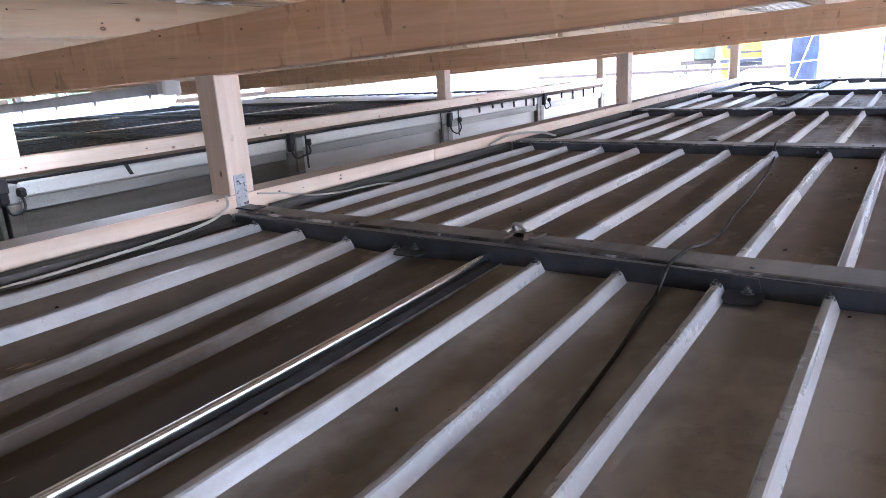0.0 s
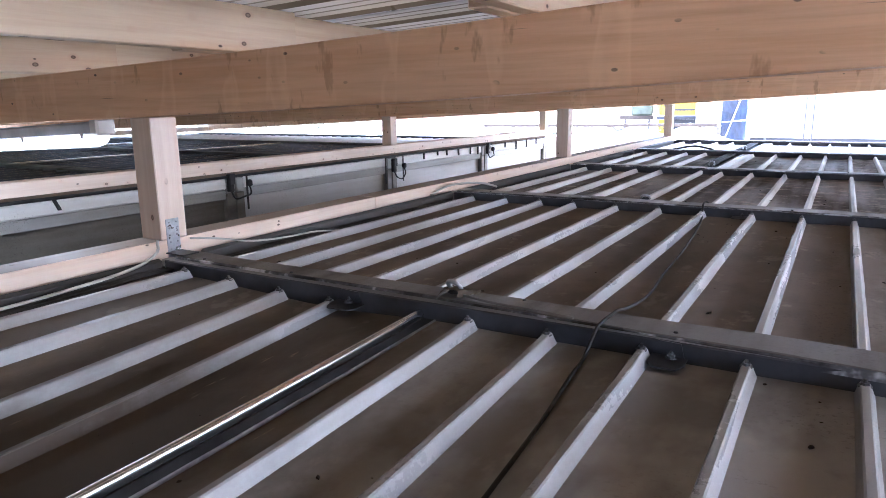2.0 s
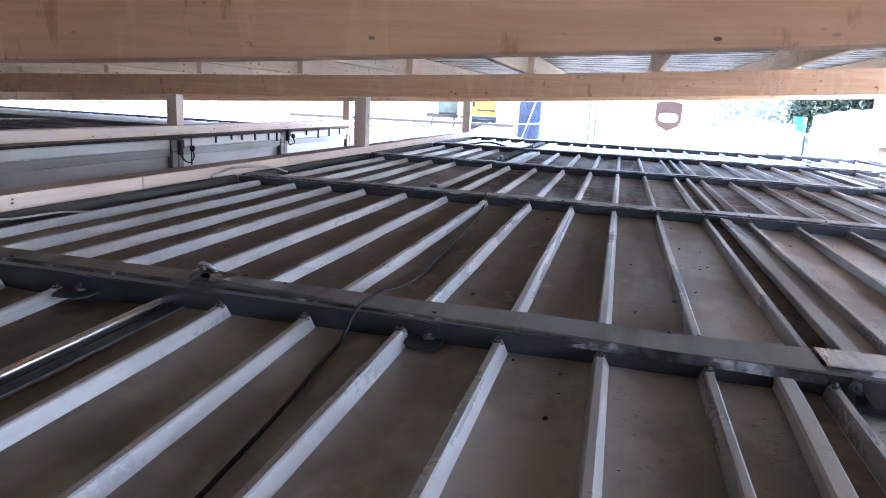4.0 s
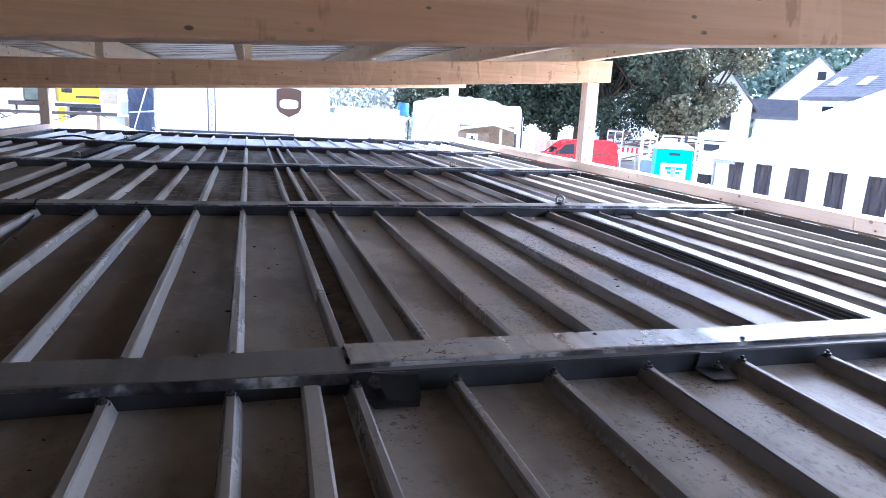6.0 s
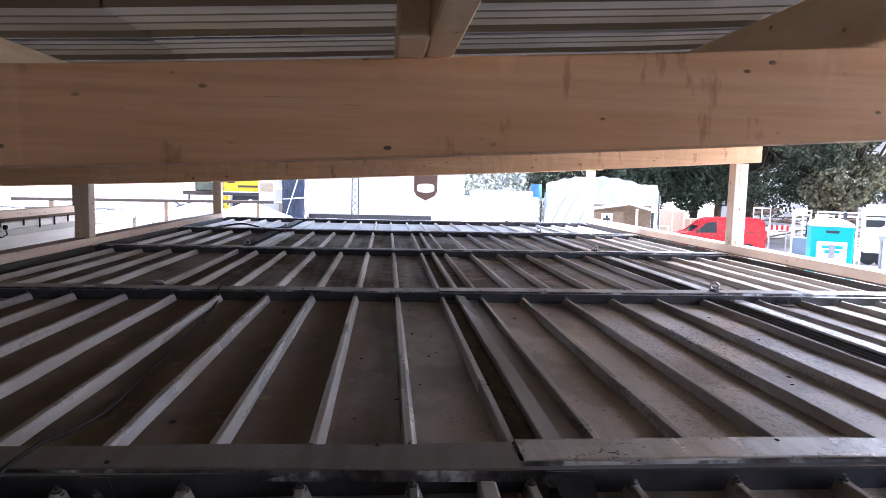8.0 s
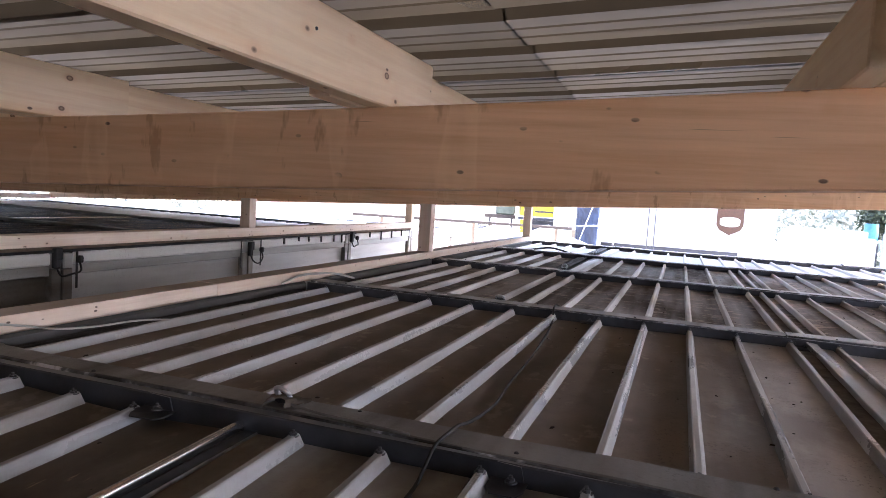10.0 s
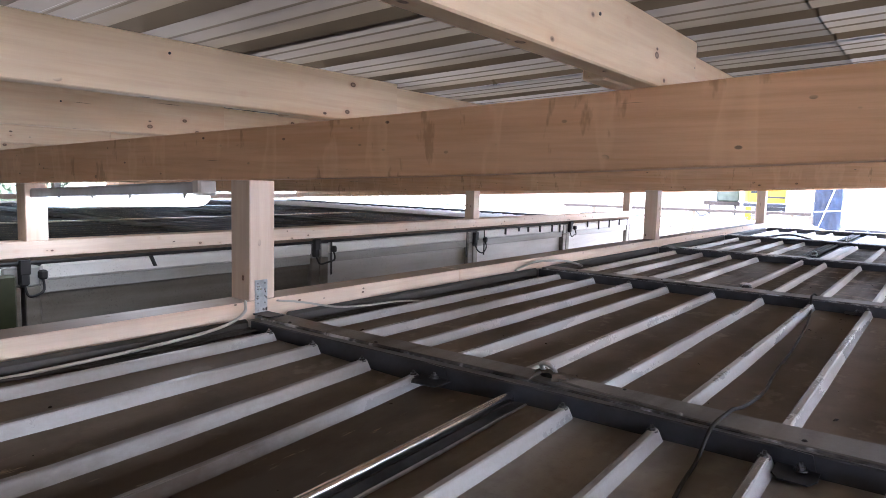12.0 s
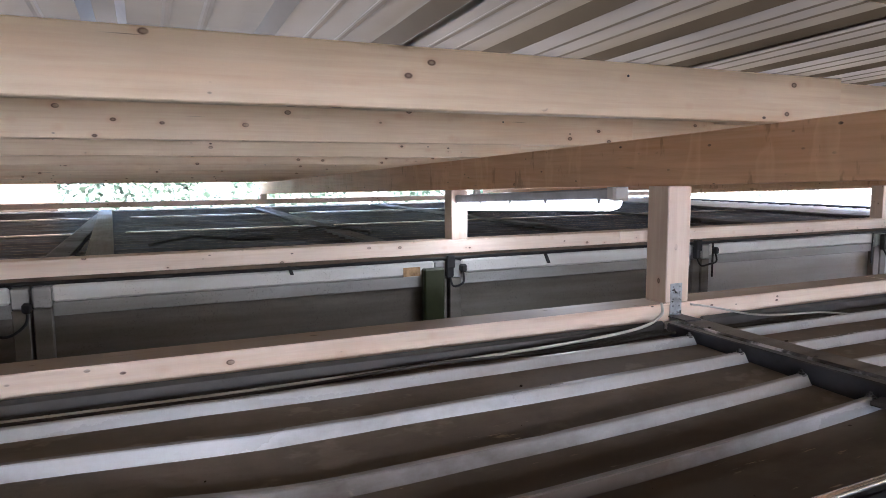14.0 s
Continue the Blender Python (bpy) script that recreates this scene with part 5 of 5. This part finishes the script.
for k, (d, dist, h, s, m) in enumerate(((16.5, 52, 7.0, 4.5, LEAF), (21.0, 50, 7.5, 4.5, LEAF), (25.2, 52, 9.5, 4.6, LEAF), (29.2, 50, 10.5, 4.6, LEAF), (33.6, 48, 11.5, 5.2, LEAF), (36.1, 46, 11.5, 3.7, LEAF_AUTUMN), (35.2, 45, 8.0, 2.6, LEAF_AUTUMN), (35.0, 56, 12.0, 5, LEAF), (27.0, 60, 11, 5, LEAF))):
    tree(d, dist, h, s, 40 + k, m)


def wood(name, a0, a1, dist, low, high, deep, count, size, seed, material, label):
    """A far wood: leaf clumps over a rising slope."""
    r = random.Random(seed)
    clumps = []
    for k in range(520):
        a = a0 + (a1 - a0) * r.random()
        f = r.random()
        top = high * (0.82 + 0.18 * math.sin(a * 0.7 + seed))
        clumps.append((az(a, dist + deep * f, low + (top - low) * f), dist * 0.02 * r.uniform(0.7, 1.5)))
    me = leaf_cloud(clumps, count, size, seed)
    me.materials.append(material)
    ob = new(name, me)
    tagged(ob, label, "wood", kind="stuff")


wood("far_wood", 33, 72, 120, -3, 36, 80, 190000, 0.62, 3, LEAF_HILL, "wooded green hillside behind the houses")
wood("hedge", 2.0, 15.5, 60, -2.6, 3.2, 12, 12000, 0.24, 4, LEAF_PALE, "pale leafy hedge behind the trailer")
wood("hedge", -60, -38, 75, -2.6, 2.4, 20, 14000, 0.3, 6, LEAF_PALE, "pale leafy hedge beyond the yard")
wood("hedge", -125, -62, 42, -2.6, 8.0, 14, 30000, 0.26, 8, LEAF_FAR, "green leafy bank beyond the containers")

# scrap and frames beside the truck
t = thing("scrap_heap", "heap of dark scrap bars and boards beside the truck", "scrap heap")
t.matrix_basis = Matrix.Translation(az(-13.5, 38)) @ pose(0, 0, 0, 0, 0, 13.5)
rnd = random.Random(15)
for k in range(70):
    bm = boxed(-rnd.uniform(0.08, 0.42), rnd.uniform(0.08, 0.42), -0.05, 0.05, -0.03, 0.03)
    part("bar", bm, rnd.choice((LUMBER, STEEL_DARK, STEEL_DARK, BROWN, CANVAS_GREY)), t, at=pose(rnd.uniform(-2.6, 2.2), rnd.uniform(0, 1.3), 0.1 + 0.027 * k, rnd.uniform(-20, 20), rnd.uniform(-40, 40), rnd.uniform(-60, 60)))
part("heap_core", boxed(-2.3, 1.9, 0.5, 1.4, 0, 1.5), DARK_BOARD, t)
# long planks on trestles and pale stacks beyond the far row
t = out("plank_rack", -18.5, 22, "long dark brown beam lying on wooden trestles", "beam", turn=-6)
part("plank", boxed(-3.9, 3.4, 0, 0.2, 2.46, 2.55, bevel=0.01), DARK_BOARD, t)
for x in (-2.9, 0.2, 2.9):
    part("trestle", boxed(x - 0.05, x + 0.05, 0.03, 0.15, 0, 2.46), LUMBER, t)
rnd = random.Random(9)
for k in range(11):
    a = -23 + 1.1 * k
    t = out("pallet_stack", a, rnd.uniform(27, 33), "stack of pale boards and wrapped goods on the yard", "pallet stack", "pallet stacks")
    h = rnd.uniform(1.0, 1.7)
    w = rnd.uniform(0.5, 0.9)
    part("pallet", boxed(-w, w, 0, 1.0, 0, 0.14), LUMBER, t)
    for q in range(4):
        part("layer", boxed(-w * rnd.uniform(0.8, 1), w * rnd.uniform(0.8, 1), 0.05, 0.95, 0.141 + h * q / 4, 0.139 + h * (q + 0.8) / 4, bevel=0.01), rnd.choice((CANVAS, BEIGE, PLASTER, TIMBER_SAWN)), t)
t = out("caravan", -27.5, 30, "white box caravan standing beyond the containers", "caravan")
bm = boxed(-2.4, 2.6, 0, 2.2, 0.5, 2.55)
bmesh.ops.bevel(bm, geom=bm.edges[:], offset=0.2, segments=3, affect="EDGES")
part("body", bm, WHITE, t)
for x in (-1, 1):
    part("wheel", disc(x, 0.3, 0.35, 0.35, 0.2), RUBBER, t)

# ---- small things on the roofs ----
def cable(points, r, material, label, name="cable", steps=6):
    bm = bmesh.new()
    rod(bm, curve(points, steps), r, 8)
    return solid(name, bm, material, label, "cable", "cables")


Z = PAN_Z + 0.010
trail = [(1.93, -2.6), (1.925, -1.6), (1.905, -1.12), (1.89, -0.84), (1.872, -0.55), (1.85, -0.33), (1.842, -0.2)]
cable([(x, y, Z + sag(x, y)) for x, y in trail] + [(1.845, -0.13, -0.012), (1.85, -0.09, 0.009), (1.856, 0.0, 0.012), (1.86, 0.055, 0.011), (1.862, 0.14, -0.006), (1.857, 0.3, -0.03), (1.85, 0.5, Z), (1.828, 0.8, Z), (1.815, 1.15, Z), (1.78, 1.68, Z), (1.745, 2.05, Z), (1.72, 2.25, Z + 0.008), (1.706, 2.34, 0.006), (1.70, 2.42, 0.013), (1.70, 2.52, 0.004), (1.7, 2.7, Z)],
      0.0052, RUBBER, "black rubber cable trailing over the roofs")
for k, dx in enumerate((0.0, 0.03, 0.055)):
    cable([(0.0 + dx, -2.9, Z), (0.02 + dx, -1.8, Z), (0.0 + dx, -1.2, Z + 0.006 * k), (0.03 + dx, -0.6, Z), (0.0 + dx, -0.2, Z + 0.01), (-0.01 + dx, 0.2, Z), (0.02 + dx, 1.1, Z), (0.01 + dx, 2.2, Z)], 0.006, OLD_CABLE, "dusty dark cable lying along the timber sill")
for i in (1, 2, 3):
    cable([(0.02, i * S + 0.1, Z), (0.05, i * S + 1.0, Z), (0.02, i * S + 2.2, Z)], 0.009, OLD_CABLE, "dusty dark cable lying along the timber sill")
cable([(-0.05, -0.085, 0.066), (-0.03, -0.10, 0.06), (0.0, -0.13, 0.03), (0.03, -0.24, 0.0), (0.045, -0.45, -0.018), (0.052, -0.8, -0.03), (0.046, -1.3, -0.04), (0.06, -2.0, -0.044), (0.03, -2.9, -0.048)], 0.006, GREY_CABLE, "thin grey cable looped over the sill")
cable([(-0.05, 0.08, 0.05), (-0.03, 0.2, 0.03), (0.01, 0.38, -0.01), (0.05, 0.55, -0.02), (0.09, 0.75, -0.02), (0.12, 0.95, -0.045)], 0.0045, GREY_CABLE, "thin grey cable looped over the sill")
cable([(-0.04, S - 0.35, 0.0), (0.0, S - 0.2, 0.045), (0.04, S - 0.02, 0.05), (0.08, S + 0.2, 0.03), (0.05, S + 0.5, -0.03)], 0.008, GREY_CABLE, "thin grey cable looped over the sill")
cable([(0.3, 3 * S + 0.3, Z), (0.6, 3 * S + 0.8, 0.0), (1.0, 3 * S + 0.6, Z), (1.35, 3 * S + 0.1, 0.02)], 0.012, RUBBER, "black cable trailing over the roofs")

# angle bracket on the post
b = thing("angle_bracket", "perforated zinc angle bracket nailed to the post foot", "bracket", at=(LEFT_X, 0.0, 0))
part("plate", boxed(0.0005, 0.004, -0.035, 0.03, -0.02, 0.15, bevel=0.001), ZINC, b)
for z in (0.02, 0.05, 0.08, 0.11, 0.135):
    for y in (-0.02, 0.015):
        part("nail", disc(0.0055, y, z, 0.004, 0.002, "x", 8), ZINC_DULL, b)
part("foot_plate", boxed(0.02, 0.13, -0.06, 0.02, 0.0085, 0.014, bevel=0.001), STEEL_DARK, b, "dark foot plate")

# white chip on the second joint
b = thing("paper_tag", "small bright white tag stuck on a container joint", "tag", at=(0.975, S + BAR - 0.045, 0.008))
part("tag", boxed(-0.03, 0.03, -0.015, 0.015, 0.0, 0.003, bevel=0.001), WHITE_PLASTIC, b)

# crumpled strap round the flattened eye
b = thing("crumpled_strap", "crumpled grey metal strap lying over a container joint", "strap", at=(1.345, BAR, 0.006))
bm = bmesh.new()
rows = []
for k in range(19):
    u = k / 18
    a = -0.5 + 3.6 * u
    rows.append([])
    for q in range(6):
        v = q / 5
        w = 0.010 * noise.noise((u * 6, v * 3, 4.2)) + 0.005 * noise.noise((u * 17, v * 9, 1.1))
        rows[-1].append(bm.verts.new((0.005 - 0.055 * math.cos(a) * (0.7 + 0.5 * v) + w, -0.045 + 0.085 * v + w, 0.006 + 0.024 * abs(math.sin(a)) * (1 - 0.4 * v) + 0.6 * w)))
for p, q in zip(rows, rows[1:]):
    for k in range(5):
        bm.faces.new((p[k], p[k + 1], q[k + 1], q[k]))
bmesh.ops.solidify(bm, geom=bm.faces[:], thickness=0.002)
part("crumple", bm, GRIME, b)
bm = bmesh.new()
rod(bm, curve([(0.03, -0.02, 0.012), (0.14, -0.035, 0.006), (0.28, -0.04, 0.003), (0.42, -0.05, 0.001)], 4), 0.0045, 6)
part("tail", bm, COVER_DARK, b)
# torn bracket at the seam of the joint
b = thing("torn_bracket", "torn shiny sheet-metal bracket under a joint seam", "bracket", at=(3.03, BAR - 0.088, PAN_Z))
for k, (x0, x1, deep, sink, metal) in enumerate(((-0.05, 0.0, 0.05, 0.03, RAIL_STEEL), (0.005, 0.105, 0.085, 0.022, EDGE_ZINC))):
    bm = bmesh.new()
    grid = []
    for q in range(11):
        u = q / 10
        grid.append([])
        for r in range(8):
            v = r / 7
            bump = 0.007 * noise.noise((u * 1.7 + k, v * 1.5, 1.3))
            grid[-1].append(bm.verts.new((x0 + (x1 - x0) * (u * (1 - 0.25 * v) + 0.12 * v), -deep * v + bump, 0.05 - sink * v * 1.3 + bump)))
    for q in range(10):
        for r in range(7):
            bm.faces.new((grid[q][r], grid[q + 1][r], grid[q + 1][r + 1], grid[q][r + 1]))
    bmesh.ops.solidify(bm, geom=bm.faces[:], thickness=0.0015)
    part("flap", bm, metal, b, "crumpled sheet flap")
part("bolt", bolt_mesh, None, b, at=pose(0.0, -0.02, 0.04, 70, 0, 0))
# ---- connectors on the end wall of the far row ----
WX = FAR_X + 0.032


def connector(y, z, loop, side):
    t = thing("power_connector", "black power connector with a hanging cable loop on a container end", "connector", "power connectors", at=(WX, y, z))
    part("socket", boxed(0.0, 0.05, -0.028, 0.028, -0.10, 0.06, bevel=0.01), RUBBER, t)
    part("flap", boxed(0.045, 0.06, -0.032, 0.032, -0.03, 0.065, bevel=0.006), RUBBER, t)
    bm = bmesh.new()
    rod(bm, curve([(0.03, 0.0, -0.09), (0.05, side * 0.03, -0.16), (0.06, side * 0.12, -0.17 - loop), (0.05, side * 0.21, -0.13), (0.02, side * 0.22, -0.05)], 5), 0.008, 8)
    part("cable_loop", bm, RUBBER, t)
    part("plug", boxed(0.0, 0.05, side * 0.22 - 0.025, side * 0.22 + 0.025, -0.07, -0.01, bevel=0.012), RUBBER, t)


connector(-0.11, -0.02, -0.01, 0.5)
connector(2.26, -0.02, -0.02, 1)
connector(2 * S - 0.1, -0.07, 0.02, 1)
connector(3 * S - 0.05, -0.02, -0.03, 0.8)
connector(-2.98, -0.08, 0.02, 1)
for y in (S + 0.02, 2 * S + 0.12, 2 * S - 0.25):
    solid("hanging_strap", boxed(WX, WX + 0.006, y, y + 0.022, -0.3, 0.02, bevel=0.002), RUBBER, "short black strap hanging at a container end", "strap", "hanging straps")
solid("distribution_box", boxed(WX + 0.001, WX + 0.07, -0.325, -0.165, -0.45, -0.045, bevel=0.012), GREEN, "dark green distribution box on the container end", "box")


solid("rust_stain", boxed(WX - 0.0035, WX + 0.0005, -0.46, -0.33, -0.10, -0.035), RUST, "orange rust stain on the white container rail", "stain")


def hook(y, z, lean, h=0.09):
    bm = extrude([(y, z), (y + 0.022, z), (y + 0.022 + lean, z - h), (y + lean, z - h)], "x", WX + 0.003, WX + 0.02)
    solid("hanging_strap", bm, RUBBER, "short black strap hanging at a container end", "strap", "hanging straps")


hook(0.70, 0.02, 0.04)
hook(-1.28, 0.03, 0.02, 0.06)
rnd = random.Random(3)
for k in range(7):
    hook(5.5 + 0.3 * k + rnd.uniform(-0.05, 0.05), 0.02, rnd.uniform(-0.01, 0.01), rnd.uniform(0.06, 0.14))
for k in range(4):
    hook(7.9 + 0.42 * k, 0.02, 0.0, rnd.uniform(0.08, 0.16))
cable([(WX + 0.02, -2.9, 0.02), (WX + 0.02, -1.5, 0.015), (WX + 0.02, 0.3, 0.02), (WX + 0.02, 2.0, 0.015), (WX + 0.02, 4.6, 0.02), (WX + 0.02, 7.4, 0.015)], 0.012, RUBBER, "black cable clipped along the container ends")
# polished strips added for the long bright reflections on the far roofs
for i in range(-2, 3):
    for x in (-6.25, -9.2):
        solid("seam_strip", boxed(x - 0.05, x + 0.05, i * S + 0.1, (i + 1) * S - 0.14, PAN_Z, PAN_Z + 0.042, bevel=0.012), CHROME, "polished strip standing in for a reflection along the far roof", "seam strip", "seam strips")
# weathered plank and loose cables on the far roof
timber("plank", (FAR_X - 1.2, -2.45, 0.03), (FAR_X - 8.6, -2.75, 0.03), 0.2, 0.025, timber_mat("grey_old_plank", (0.22, 0.2, 0.17), (0.13, 0.115, 0.1)), "grey weathered plank lying over the far roof", "plank")
cable([(FAR_X - 2.0, -2.1, 0.01), (FAR_X - 2.4, -1.7, 0.03), (FAR_X - 2.3, -1.3, 0.0), (FAR_X - 2.1, -1.0, 0.01)], 0.014, RUBBER, "loose black cable on the far roof")
cable([(FAR_X - 2.8, -0.6, 0.01), (FAR_X - 3.0, -0.3, 0.03), (FAR_X - 2.6, 0.1, 0.0), (FAR_X - 2.2, 0.0, 0.01)], 0.014, RUBBER, "loose black cable on the far roof")

# corridor floor between the rows
solid("floor", boxed(FAR_X + 0.1, -0.06, -8, 12, GROUND + 0.003, GROUND + 0.06), plain("wooden_walkway", (0.14, 0.11, 0.08), 0.8), "dim wooden walkway between the container rows", "floor", kind="structure")
# bits of dirt and leaves on the roofs
rnd = random.Random(11)
bm = bmesh.new()
for k in range(620):
    x, y = rnd.uniform(0.1, 6.0), rnd.uniform(-2.3, 7.2)
    s = rnd.choice((0.0012, 0.0018, 0.0025, 0.004, 0.0065))
    m = pose(x, y, PAN_Z + 0.006 + sag(x, y), rnd.uniform(-15, 15), rnd.uniform(-15, 15), rnd.uniform(0, 360))
    sides = rnd.randint(4, 7)
    rim = [(1.6 * s * rnd.uniform(0.5, 1.3) * math.cos(q * math.tau / sides), s * rnd.uniform(0.5, 1.3) * math.sin(q * math.tau / sides)) for q in range(sides)]
    low = [bm.verts.new(m @ Vector((u, v, 0))) for u, v in rim]
    high = [bm.verts.new(m @ Vector((0.7 * u, 0.7 * v, 0.6 * s))) for u, v in rim]
    bm.faces.new(high)
    for q in range(sides):
        bm.faces.new((low[q], low[(q + 1) % sides], high[(q + 1) % sides], high[q]))
solid("leaf_litter", bm, plain("dark_litter", (0.03, 0.022, 0.016), 0.9), "small dark leaves and crumbs lying on the roofs", "litter", kind="stuff")
